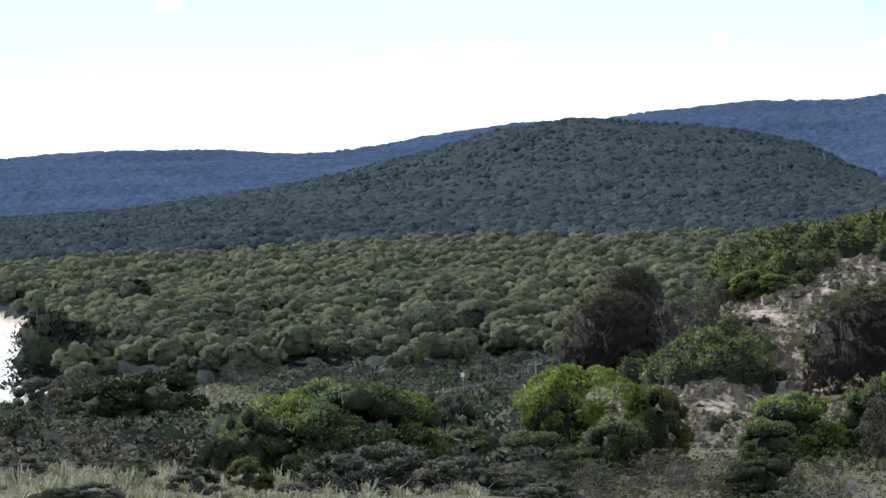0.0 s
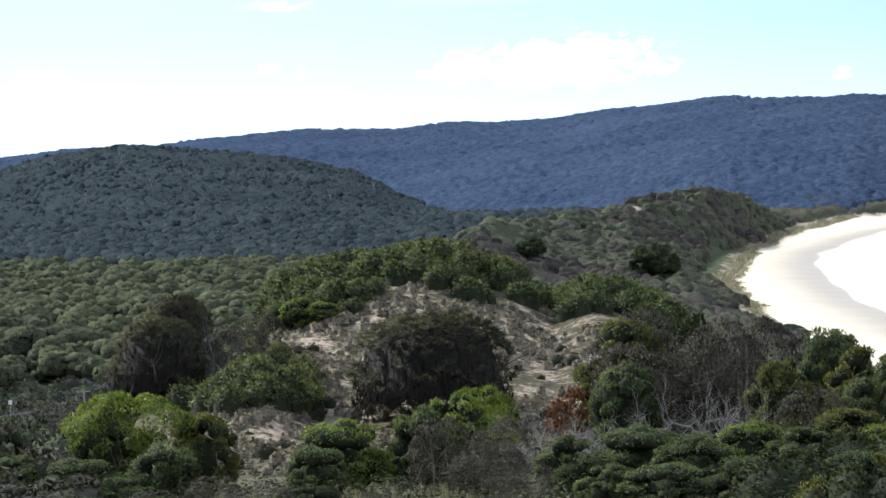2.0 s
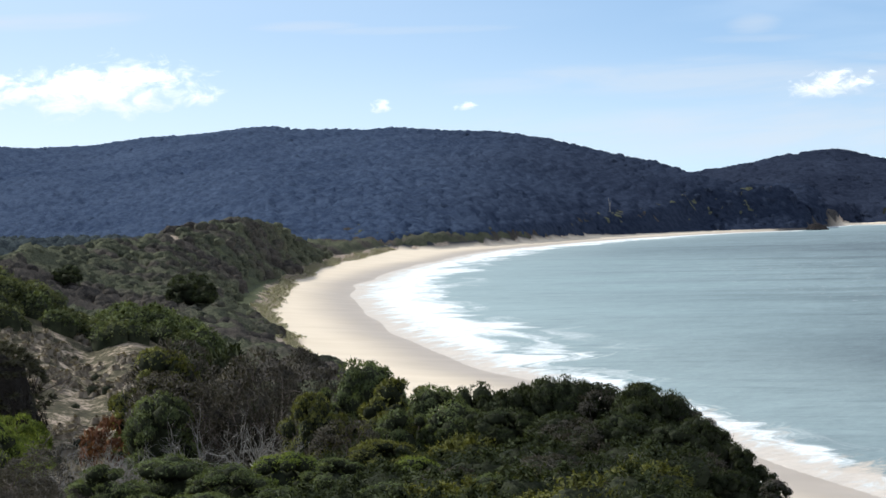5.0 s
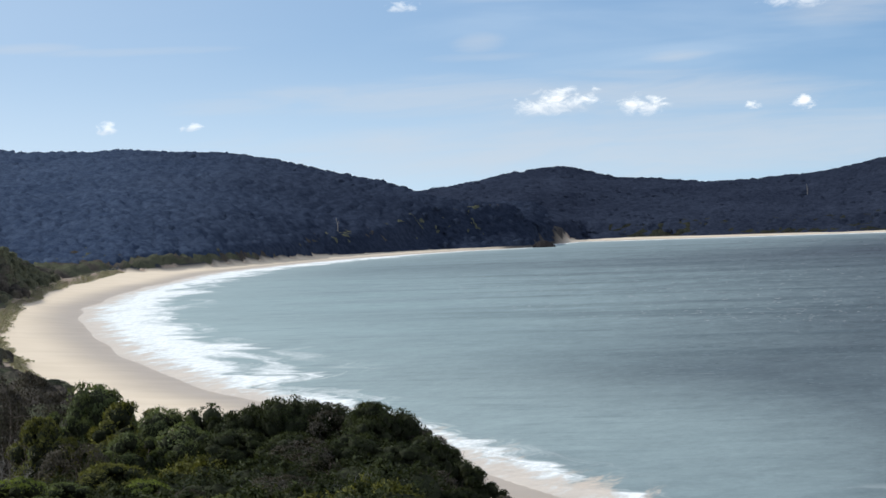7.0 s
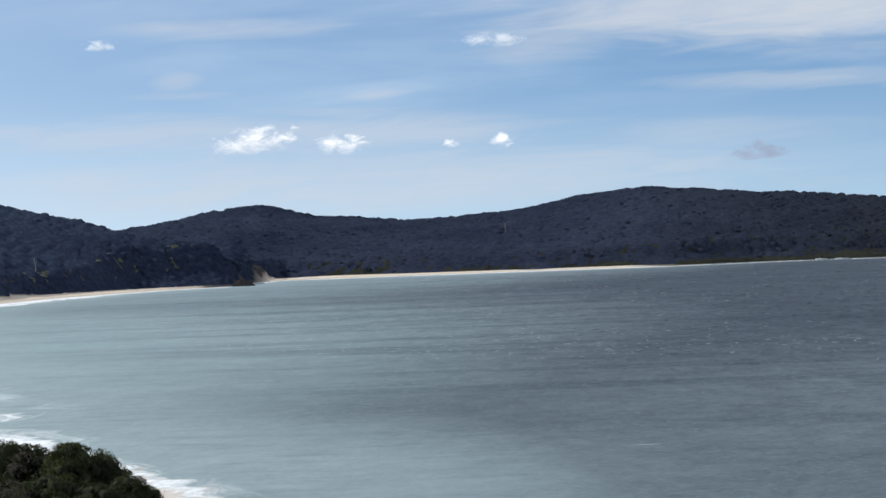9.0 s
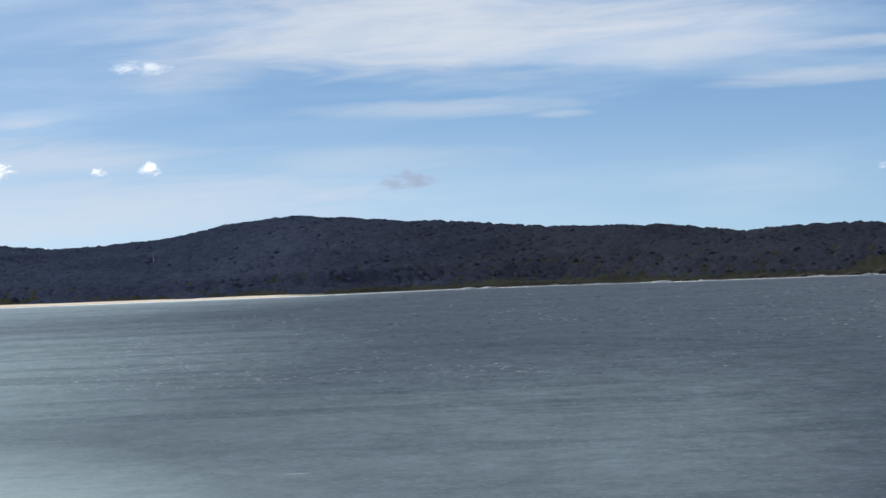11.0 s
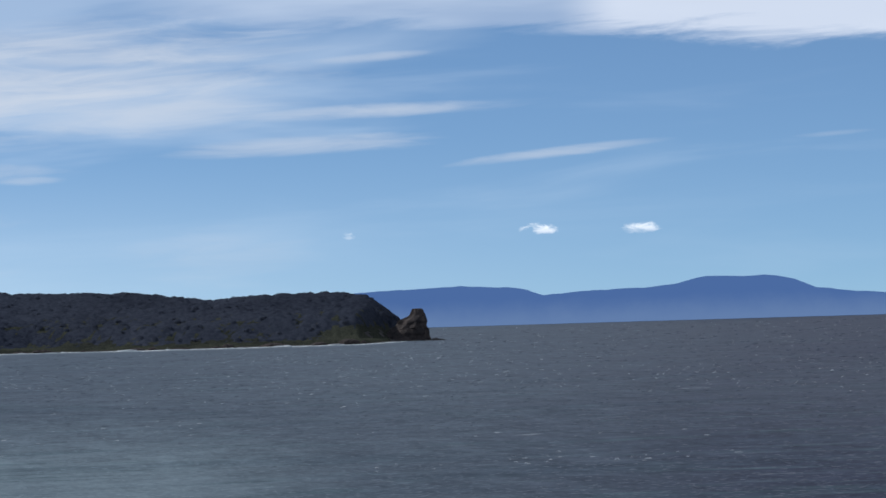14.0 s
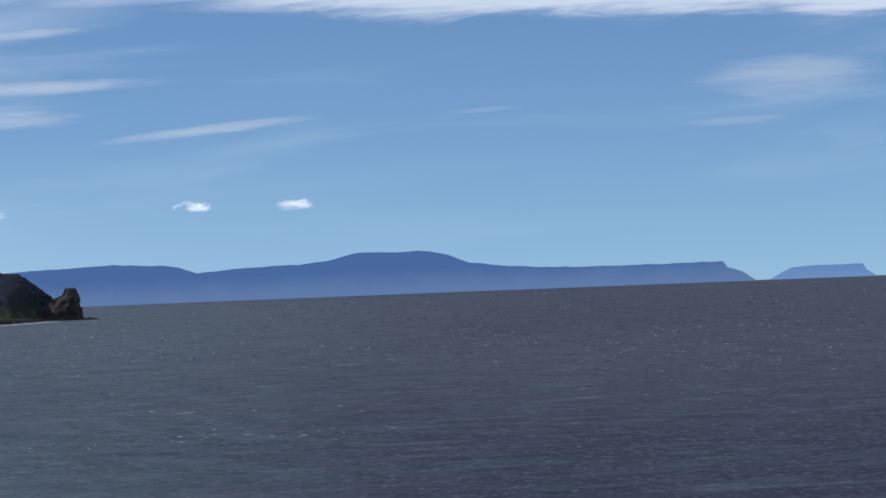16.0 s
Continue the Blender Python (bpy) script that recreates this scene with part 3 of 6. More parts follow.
def ground_z(x, y):
    a, d = np.degrees(np.arctan2(x, y)), np.hypot(x, y)
    s, back = inland(x, y), beach_width(x, y)
    shore = np.where(s < 0, np.maximum(s * 0.03, -5), np.where(s < back, s * 2.5 / back, 2.5 + np.clip((s - back) * 0.4, 0, 3) + np.maximum(s - back - 12, 0) * np.where(d < 450, 1.3, 0.6 + 0.7 * smooth(d, 1350, 1600) * (1 - smooth(d, 2300, 2600)))))
    # the lookout hill and the dune beside it
    hts = np.array(HEIGHTS, float)
    i = np.clip(np.searchsorted(SECTORS, a) - 1, 0, len(SECTORS) - 2)
    k = np.clip((a - np.take(SECTORS, i)) / (np.take(SECTORS, i + 1) - np.take(SECTORS, i)), 0, 1)
    cols = np.stack([np.interp(d, RINGS, row) for row in hts])
    flat = np.arange(a.size).reshape(a.shape)
    cols = cols.reshape(len(SECTORS), -1)
    near = cols[i, flat] * (1 - k) + cols[i + 1, flat] * k
    hump = np.where(d < 224, np.clip((d - 172) / 52, 0, 1) ** 1.35, np.exp(-((d - 224) / 75) ** 2))
    near = near + along(a, CREST) * hump
    # two low shoulders beside the dune face
    near = near + 2.3 * np.exp(-(((a - 4.0) / 0.8) ** 2 + ((d - 187) / 13) ** 2)) + 3.0 * np.exp(-(((a - 2.5) / 0.8) ** 2 + ((d - 197) / 15) ** 2))
    near = near + smooth(d, 30, 90) * (0.45 * value_noise(x, y, 9, 1) + 0.2 * value_noise(x, y, 3.3, 2))
    # plain, dune ridge along the beach, hills
    plain = 4 + 1.2 * value_noise(x, y, 90, 3) + 3 * smooth(d, 1300, 2300)
    top = along(a, DUNE_AT)
    dune = 8 + (crest_height(a, top, DUNE, 1.5) - 8) * rise(d, np.full_like(d, 480), top, 160, 2.0) + 2.2 * value_noise(x, y, 70, 4) + 1.0 * value_noise(x, y, 25, 14)
    dune = np.where((a > 5.5) & (a < 15), dune, -50) - 40 * (1 - smooth(a, 5.5, 7.0))
    mid = 6 + (crest_height(a, 2900, MID_HILL, 6.5) - 6) * rise(d, np.full_like(d, 2230), np.full_like(d, 2900), 350) - 60 * smooth(a, 8, 9)
    ft, tp = along(a, FAR_FOOT), along(a, FAR_AT)
    far = 5 + (crest_height(a, tp, FAR, 6) - 5) * rise(d, ft, tp, 500) - 60 * smooth(a, 20.7, 21.3)
    tp = along(a, NORTH_AT)
    north = 4 + (crest_height(a, tp, NORTH_HILL, 4.5) - 4) * rise(d, along(a, NORTH) + 8, tp, 600) - 60 * (1 - smooth(a, 17, 19)) - 60 * smooth(a, 38.1, 38.3)
    hills = np.maximum.reduce([plain, dune, mid, far, north])
    hills = hills + smooth(d, 2200, 2700) * (4 * value_noise(x, y, 170, 5) + 2 * value_noise(x, y, 70, 6)) * smooth(hills, 8, 30)
    w = smooth(d, 540, 680)
    z = near * (1 - w) + hills * w
    return np.minimum(z, shore)


def mesh_from(name, verts, faces, mats=(), attrs=None, smooth_shade=True, facing=None, slot=None):
    """A mesh from arrays; faces all have the same number of corners."""
    me = bpy.data.meshes.new(name)
    nv, (nf, k) = len(verts), faces.shape
    me.vertices.add(nv)
    me.vertices.foreach_set("co", np.ascontiguousarray(verts, dtype=np.float32).ravel())
    me.loops.add(nf * k)
    me.loops.foreach_set("vertex_index", np.ascontiguousarray(faces, dtype=np.int32).ravel())
    me.polygons.add(nf)
    me.polygons.foreach_set("loop_start", np.arange(0, nf * k, k, dtype=np.int32))
    me.polygons.foreach_set("loop_total", np.full(nf, k, dtype=np.int32))
    me.polygons.foreach_set("use_smooth", np.full(nf, smooth_shade))
    for m in mats:
        me.materials.append(m)
    for key, val in (attrs or {}).items():
        me.attributes.new(key, "FLOAT", "POINT").data.foreach_set("value", np.ascontiguousarray(val, dtype=np.float32))
    if slot is not None:
        me.polygons.foreach_set("material_index", np.ascontiguousarray(slot, dtype=np.int32))
    if facing is not None:
        me.attributes.new("custom_normal", "FLOAT_VECTOR", "POINT").data.foreach_set("vector", np.ascontiguousarray(facing, dtype=np.float32).ravel())
    me.update(calc_edges=True)
    return me


def fan_sheet(azs, ds):
    A, D = np.meshgrid(np.radians(azs), ds)
    x, y = (D * np.sin(A)).ravel(), (D * np.cos(A)).ravel()
    n = len(azs)
    r, c = np.meshgrid(np.arange(len(ds) - 1), np.arange(n - 1), indexing="ij")
    i = (r * n + c).ravel()
    return x, y, np.stack([i, i + 1, i + n + 1, i + n], 1)


azs = np.concatenate([np.arange(-180, -12, 6.0), np.arange(-12, 10.5, 0.13), np.arange(10.5, 14.5, 0.045), np.arange(14.5, 24, 0.13), np.arange(24, 54, 0.2), np.arange(54, 180.1, 6.0)])
ds = np.concatenate([[0.01, 2, 6, 14, 25, 40, 55], np.geomspace(68, 300, 60), np.geomspace(306, 640, 48), np.arange(646, 2190, 6.5), np.arange(2205, 3120, 15), np.arange(3126, 3600, 8), np.geomspace(3612, 4940, 28)])
x, y, faces = fan_sheet(azs, ds)
z = ground_z(x, y)
s, bk = inland(x, y), beach_width(x, y)
a, d = np.degrees(np.arctan2(x, y)), np.hypot(x, y)
SAND_SPOTS = ((5.15, 204.5, 0.42, 1.6), (4.5, 176, 0.16, 3), (5.3, 186, 0.3, 4), (7.3, 214, 0.25, 2.5))


def bare_sand(a, d):
    return sum(np.exp(-(((a - ca) / ra) ** 2 + ((d - cd) / rd) ** 2)) for ca, cd, ra, rd in SAND_SPOTS)


near_face = smooth(d, 150, 168) * (1 - smooth(d, 216, 228)) * smooth(a, 3.0, 4.2) * (1 - smooth(a, 10.0, 11.2))
sand = np.maximum(near_face * 0.44, 1.1 * bare_sand(a, d))
for ca, cd, ra, rd in ((10.41, 1420, 0.2, 40), (12.72, 2120, 0.16, 60), (13.47, 2050, 0.5, 40)):
    sand = np.maximum(sand, 1.1 * np.exp(-(((a - ca) / ra) ** 2 + ((d - cd) / rd) ** 2)))
sand = np.maximum(sand, 0.8 * smooth(s, bk - 3, bk - 1) * (1 - smooth(s + 3 * value_noise(x, y, 14, 17), bk + 4, bk + 8)) * (d > 300) * (d < 2950))
grass = np.maximum(0.9 * np.exp(-(((a + 3.75) / 0.95) ** 4 + ((d - 500) / 150) ** 4)), 1.1 * smooth(s, bk + 5, bk + 9) * (1 - smooth(s, bk + 24, bk + 40)) * smooth(d, 1050, 1200) * (1 - smooth(d, 1550, 1700)))
beach = (smooth(s, -30, -10) * (1 - smooth(s, bk - 2, bk + 1))) * (1 - smooth(a, 27, 28) * (d > 3000)) * (1 - (d > 3020) * smooth(a, 20.2, 20.4) * (1 - smooth(a, 20.85, 21.15)))
beach = beach * (1 - smooth(z, 3.2, 5.5))
wet = beach * (1 - smooth(s + 3 * value_noise(x, y, 160, 9), 2, 24))
rock = smooth(d, 3300, 3330) * smooth(a, 27.5, 29.5) * 0.95 + smooth(a, 19.3, 20.1) * (1 - smooth(a, 21.2, 21.35)) * (d > 3000) * (d < 3700) * np.where(a > 20.4, 1.0, 0.45) + smooth(a, 35.8, 36.3) * (d > 3300) * (1 - smooth(z, 12, 22)) * 0.55
rock = np.maximum(rock, smooth(a, 21.5, 21.9) * (d > 3300) * smooth(s, bk * (0.5 + 0.25 * (1 - smooth(a, 22, 25))), bk * 0.5 + 8 + 15 * (1 - smooth(a, 22, 25))))
sand = np.maximum(sand, 1.1 * smooth(a, 21.15, 21.3) * (1 - smooth(a + 0.2 * value_noise(x, y, 60, 20), 21.5, 21.9)) * (d > 3200) * smooth(s, bk - 6, bk - 2) * (1 - smooth(s, bk + 1 + 9 * (1 - smooth(a, 21.4, 22.4)), bk + 5 + 12 * (1 - smooth(a, 21.4, 22.4)))))
beach = beach * (1 - np.clip(rock, 0, 1))
wet = wet * (1 - np.clip(rock, 0, 1))
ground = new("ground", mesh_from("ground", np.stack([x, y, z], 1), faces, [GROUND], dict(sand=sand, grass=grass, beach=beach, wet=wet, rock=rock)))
tagged(ground, "sandy coastal ground with dunes, beach and forested hills", "ground", kind="structure")

azs = np.concatenate([np.arange(-180, -12, 6.0), np.arange(-12, 12, 0.5), np.arange(12, 56, 0.15), np.arange(56, 180.1, 6.0)])
ds = np.concatenate([[5], np.geomspace(120, 4955, 110)])
x, y, faces = fan_sheet(azs, ds)


def turbid_glare_water(x, y):
    """1 over stirred-up sand in the bay, 0 in the open sea; bearing terms put sunward brightness into the colour."""
    az, d = np.degrees(np.arctan2(x, y)), np.hypot(x, y)
    bay = 0.95 * (1 - smooth(np.hypot(x - 450, y - 1500), 250, 1400)) * (1 - 0.92 * smooth(az, 16, 32)) * (1 - 0.12 * smooth(az, 17, 21) * (1 - smooth(d, 700, 1100)))
    edge = 0.75 * (1 - smooth(-inland(x, y), 15, 190 + 50 * smooth(d, 600, 1200) + 700 * smooth(d, 1800, 2900))) * (1 - 0.85 * smooth(az, 24, 31))
    return np.maximum(np.maximum(bay, edge), np.maximum(0.36 * (1 - smooth(d, 450, 2200)) * (1 - smooth(az, 33, 41)), 0.13 * (1 - smooth(az, 37.5, 47))))


sea = new("sea", mesh_from("sea", np.stack([x, y, np.zeros_like(x)], 1), faces, [SEA], dict(shore=-inland(x, y) + 20 * smooth(np.degrees(np.arctan2(x, y)), 27, 29), turbid_glare=turbid_glare_water(x, y))))
tagged(sea, "wind-ruffled green-blue sea with surf and whitecaps", "water", kind="structure")


# ---- far land across the sea ----
def far_land(name, pairs, d, back, mat, label):
    """A low range: its shore at d, its crest further back, a profile along the bearing."""
    a0, a1 = pairs[0][0], pairs[-1][0]
    av = np.arange(a0, a1 + 0.01, 0.02)
    crest = EYE + d * np.tan(np.radians(along(av, pairs)))
    crest = crest + 0.5 * value_noise(av * 60, av * 0, 9, 21) * smooth(crest, 3, 12)
    rows = []
    for f, off in ((0.0, 0), (0.55, 12), (1.0, back), (0.6, back * 1.6), (-0.1, back * 2)):
        dd = d + off
        rows.append(np.stack([dd * np.sin(np.radians(av)), dd * np.cos(np.radians(av)), np.where(f > 0, crest * f, -2)], 1))
    n = len(av)
    r, c = np.meshgrid(np.arange(4), np.arange(n - 1), indexing="ij")
    i = (r * n + c).ravel()
    ob = new(name, mesh_from(name, np.concatenate(rows), np.stack([i, i + 1, i + n + 1, i + n], 1), [mat]))
    return tagged(ob, label, "far land", kind="structure")


RANGE = [(34, -0.2), (36.5, 0.02), (37.5, 0.08), (39.0, 0.13), (39.9, 0.08), (40.1, 0.03), (40.35, -0.055), (41.15, 0.0), (42.0, 0.02), (42.5, 0.065), (42.8, 0.14), (43.03, 0.185), (43.3, 0.17), (43.6, 0.155), (43.96, 0.175), (44.2, 0.15), (44.45, 0.09), (44.78, -0.05), (45.4, -0.13), (46.1, -0.18), (46.8, -0.195), (48.2, -0.2), (48.93, -0.19), (49.0, -0.3), (49.12, -0.33), (49.24, -0.37), (49.42, -0.5), (49.5, -0.55)]
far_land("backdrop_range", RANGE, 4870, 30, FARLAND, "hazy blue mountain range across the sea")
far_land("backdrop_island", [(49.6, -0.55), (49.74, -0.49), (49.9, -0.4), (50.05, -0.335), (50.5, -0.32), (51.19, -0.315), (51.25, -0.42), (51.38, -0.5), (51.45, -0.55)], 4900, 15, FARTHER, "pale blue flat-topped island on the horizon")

# ---- foliage built from many small leaf sprays ----
rng = np.random.default_rng(7)


def unit(v):
    return v / np.maximum(np.linalg.norm(v, axis=-1, keepdims=True), 1e-9)


def sprays(pts, nrm, size, long=1.7):
    """Diamond-shaped leaf sprays at pts, facing nrm."""
    n = len(pts)
    t = unit(np.cross(nrm, rng.normal(size=(n, 3))))
    b = np.cross(nrm, t)
    sz = size * rng.uniform(0.6, 1.4, (n, 1))
    v = np.stack([pts - t * sz * long / 2, pts - b * sz / 2, pts + t * sz * long / 2, pts + b * sz / 2], 1)
    return v.reshape(-1, 3), np.arange(n * 4).reshape(n, 4)


def sprigs(pts, way, size, long=2.3):
    """Slender leaf sprigs that stand out along way."""
    n = len(pts)
    b = unit(np.cross(way, rng.normal(size=(n, 3))))
    sz = size * rng.uniform(0.6, 1.4, (n, 1))
    v = np.stack([pts - way * sz * 0.3 * long, pts - b * sz * 0.4, pts + way * sz * long * 0.8, pts + b * sz * 0.4], 1)
    return v.reshape(-1, 3), np.arange(n * 4).reshape(n, 4)


def blob(cx, cy, cz, rx, ry, rz, rough=0.18, rings=5, segs=8):
    """An uneven closed lump of quads."""
    th = np.linspace(0.12, math.pi - 0.12, rings + 1)
    ph = np.arange(segs) * 2 * math.pi / segs
    T, P = np.meshgrid(th, ph, indexing="ij")
    k = 1 + rng.uniform(-rough, rough, T.shape)
    v = np.stack([cx + rx * k * np.sin(T) * np.cos(P), cy + ry * k * np.sin(T) * np.sin(P), cz + rz * k * np.cos(T)], -1).reshape(-1, 3)
    r, c = np.meshgrid(np.arange(rings), np.arange(segs), indexing="ij")
    r, c = r.ravel(), c.ravel()
    d = (c + 1) % segs
    return v, np.stack([r * segs + c, (r + 1) * segs + c, (r + 1) * segs + d, r * segs + d], 1)


def join(pieces):
    vs, fs, n = [], [], 0
    for v, f in pieces:
        vs.append(v)
        fs.append(f + n)
        n += len(v)
    return np.concatenate(vs), np.concatenate(fs)


def crown_points(lumps, per, low, lump_size, flat=0.6, cores=None):
    """Points and facings on the lumps of a crown one metre wide and high, its base at low."""
    pts, nrm = [], []
    mid, half = (1 + low) / 2 - 0.06, (1 - low) / 2
    for i in range(lumps):
        u = rng.uniform(-0.75, 1)
        ang = i * 2.39996 + rng.uniform(-0.4, 0.4)
        h = math.sqrt(max(0.0, 1 - u * u)) if u > 0 else 1 - 0.25 * u * u
        r = lump_size * rng.uniform(0.55, 1.35)
        c = np.array([h * math.cos(ang) * (0.5 - r * 0.75), h * math.sin(ang) * (0.5 - r * 0.75), mid + u * (half - r * flat * 0.7)])
        if cores is not None:
            cores.append((c, r))
        out = unit(np.array([c[0], c[1], (c[2] - mid) * 0.9 + 0.12]))
        dirs = unit(rng.normal(size=(per, 3)) + out * 1.1 + np.array([0, 0, 0.35]))
        pts.append(c + dirs * r * np.array([1, 1, flat * 1.25]) * rng.uniform(0.82, 1.08, (per, 1)))
        nrm.append(unit(dirs + rng.normal(size=(per, 3)) * 0.55))
    return np.concatenate(pts), np.concatenate(nrm)


def small_tree(lumps, per, size, low=0.2, lump_size=0.24, loose=0.5):
    """A tree one metre wide and high for woods seen from far off: sprays on the lumps of its crown, shaded as leafy masses."""
    p, n = crown_points(lumps, per, low, lump_size)
    mass = unit(n + 0.9 * unit(p - np.array([0, 0, 0.3 + low / 2])) + np.array([0, 0, 0.7]) + rng.normal(0, 0.15, n.shape))
    v, f = sprays(p, unit(mass + rng.normal(0, loose, n.shape)), size, 1.45)
    return v, f, np.repeat(mass, 4, axis=0)


def vertex_facings(v, f):
    q = v[f]
    fn = np.cross(q[:, 2] - q[:, 0], q[:, 3] - q[:, 1])
    n = np.zeros_like(v)
    for i in range(4):
        np.add.at(n, f[:, i], fn)
    n = unit(n)
    c = v.mean(0)
    return n * np.sign((n * (v - c)).sum(1, keepdims=True) + 1e-9)


def dome_tree(lumps, rings, segs, base, lump_size, tufts=0, tuft=0.05, soft=0.0, reach=1.95, waist=0.6, ragged=0.05):
    """A tree one metre wide and high: a crown of fused round lumps, fronts hanging to base, with loose tufts on its rim."""
    mid = np.array([0, 0, 0.5 + base * 0.3])
    half = 1 - mid[2]
    cen, rad = [np.array([0, 0, 0.0])], [half * 0.7]
    for i in range(lumps):
        u = 1 - 1.05 * (i + 0.5) / lumps
        ang = i * 2.39996 + rng.uniform(-0.4, 0.4)
        h = math.sqrt(max(0.0, 1 - u * u))
        r = lump_size * rng.uniform(0.75, 1.25)
        cen.append(np.array([h * math.cos(ang) * (0.5 - r) , h * math.sin(ang) * (0.5 - r), u * (half - r * 0.8)]))
        rad.append(r)
    th = np.concatenate([[0.03], np.linspace(0.0, reach, rings + 1)[1:]])
    ph = np.arange(segs) * 2 * math.pi / segs
    T, P = np.meshgrid(th, ph, indexing="ij")
    P = P + rng.uniform(-0.25, 0.25, T.shape) / segs * 6.28
    d = np.stack([np.sin(T) * np.cos(P), np.sin(T) * np.sin(P), np.cos(T)], -1).reshape(-1, 3)
    far = np.zeros(len(d)) + 0.2
    for c, r in zip(cen, rad):
        along_ = d @ c
        inside = r * r - (c @ c - along_ ** 2)
        far = np.maximum(far, np.where(inside > 0, along_ + np.sqrt(np.maximum(inside, 0)), 0))
    far = far * (1 + rng.normal(0, ragged, len(far)))
    v = mid + d * far[:, None]
    skirt = T.ravel() > reach - 0.01
    v[skirt, 2] = base - 0.08
    v[skirt, :2] *= waist
    v[:, 2] = np.maximum(v[:, 2], base - 0.08)
    r, c = np.meshgrid(np.arange(rings), np.arange(segs), indexing="ij")
    r, c = r.ravel(), c.ravel()
    e = (c + 1) % segs
    f = np.stack([r * segs + c, (r + 1) * segs + c, (r + 1) * segs + e, r * segs + e], 1)
    nv = unit(vertex_facings(v, f) + np.array([0, 0, soft]))
    if tufts:
        i = rng.choice(np.nonzero(T.ravel() < 1.75)[0], tufts)
        p = v[i] + rng.normal(0, 0.015, (tufts, 3))
        sv, sf = sprays(p, unit(nv[i] + rng.normal(0, 0.8, (tufts, 3))), tuft, 1.5)
        f = np.concatenate([f, sf + len(v)])
        v = np.concatenate([v, sv])
        nv = np.concatenate([nv, np.repeat(nv[i], 4, axis=0)])
    return v, f, nv


def lump_tree(n, rings, segs, base, r, tufts=0, tuft=0.04, soft=0.0):
    """A tree one metre wide and high: many round leafy heads over a dark inner crown, with loose tufts on them."""
    mid = 0.5 + base * 0.45
    half = 1 - mid
    pieces, facing = [], []
    heads = [(np.array([0, 0, mid - 0.1]), 0.36, half * 0.9, 3, 8)]
    for i in range(n):
        u = 1 - 1.25 * (i + 0.5) / n + rng.uniform(-0.08, 0.08)
        ang = i * 2.39996 + rng.uniform(-0.5, 0.5)
        h = math.sqrt(max(0.0, 1 - u * u))
        q = r * rng.uniform(0.7, 1.35)
        heads.append((np.array([h * math.cos(ang) * (0.5 - q * 0.7), h * math.sin(ang) * (0.5 - q * 0.7), mid + u * (half - q * 0.5)]), q, q * 0.8, rings, segs))
    for c, wide, tall, nr, ns in heads:
        T, P = np.meshgrid(np.concatenate([[0.04], np.linspace(0, 2.0, nr + 1)[1:]]), np.arange(ns) * 2 * math.pi / ns, indexing="ij")
        P = P + rng.uniform(0, 6)
        k = 1 + rng.normal(0, 0.06, T.shape)
        d = np.stack([np.sin(T) * np.cos(P), np.sin(T) * np.sin(P), np.cos(T)], -1).reshape(-1, 3)
        v = c + d * k.reshape(-1, 1) * np.array([wide, wide, tall])
        v[:, 2] = np.maximum(v[:, 2], min(base, 0.0) - 0.05)
        a, b = np.meshgrid(np.arange(nr), np.arange(ns), indexing="ij")
        a, b = a.ravel(), b.ravel()
        e = (b + 1) % ns
        pieces.append((v, np.stack([a * ns + b, (a + 1) * ns + b, (a + 1) * ns + e, a * ns + e], 1)))
        facing.append(unit(0.5 * d + 0.85 * unit(c + d * wide * 0.5 - np.array([0, 0, mid + 0.02])) + np.array([0, 0, soft])))
    v, f = join(pieces)
    nv = np.concatenate(facing)
    if tufts:
        i = rng.integers(len(pieces[0][0]), len(v), tufts)
        sv, sf = sprays(v[i] + rng.normal(0, 0.012, (tufts, 3)), unit(nv[i] + rng.normal(0, 0.7, (tufts, 3))), tuft, 1.5)
        f, v, nv = np.concatenate([f, sf + len(v)]), np.concatenate([v, sv]), np.concatenate([nv, np.repeat(nv[i], 4, axis=0)])
    return v, f, nv


def heath_bush(lumps=15, tufts=330, leaf=0.055):
    """A low wind-clipped bush one metre wide and high, closely leaved over a shaded heart."""
    v, f, nv = dome_tree(lumps, 4, 10, -0.15, 0.19, 0, 0, 0.15, 1.8, 1.0, 0.05)
    i = rng.choice(np.nonzero(v[:, 2] > 0.0)[0], tufts)
    p = v[i] * rng.uniform(0.93, 1.03, (tufts, 1)) + rng.normal(0, 0.045, (tufts, 3))
    n = unit(0.5 * nv[i] + 0.6 * unit(p - np.array([0, 0, 0.2])) + rng.normal(0, 0.35, (tufts, 3)))
    a = sprigs(p[::2], unit(n[::2] + np.array([0, 0, 0.4]) + rng.normal(0, 0.4, n[::2].shape)), leaf, 2.2)
    b = sprays(p[1::2], unit(n[1::2] + rng.normal(0, 0.5, n[1::2].shape)), leaf, 2.0)
    lv, lf = join([a, b])
    v = v * np.array([0.88, 0.88, 0.86])
    return np.concatenate([v, lv]), np.concatenate([f, lf + len(v)]), np.concatenate([nv, np.repeat(n[::2], 4, axis=0), np.repeat(n[1::2], 4, axis=0)]), np.concatenate([np.ones(len(f), int), np.zeros(len(lf), int)])


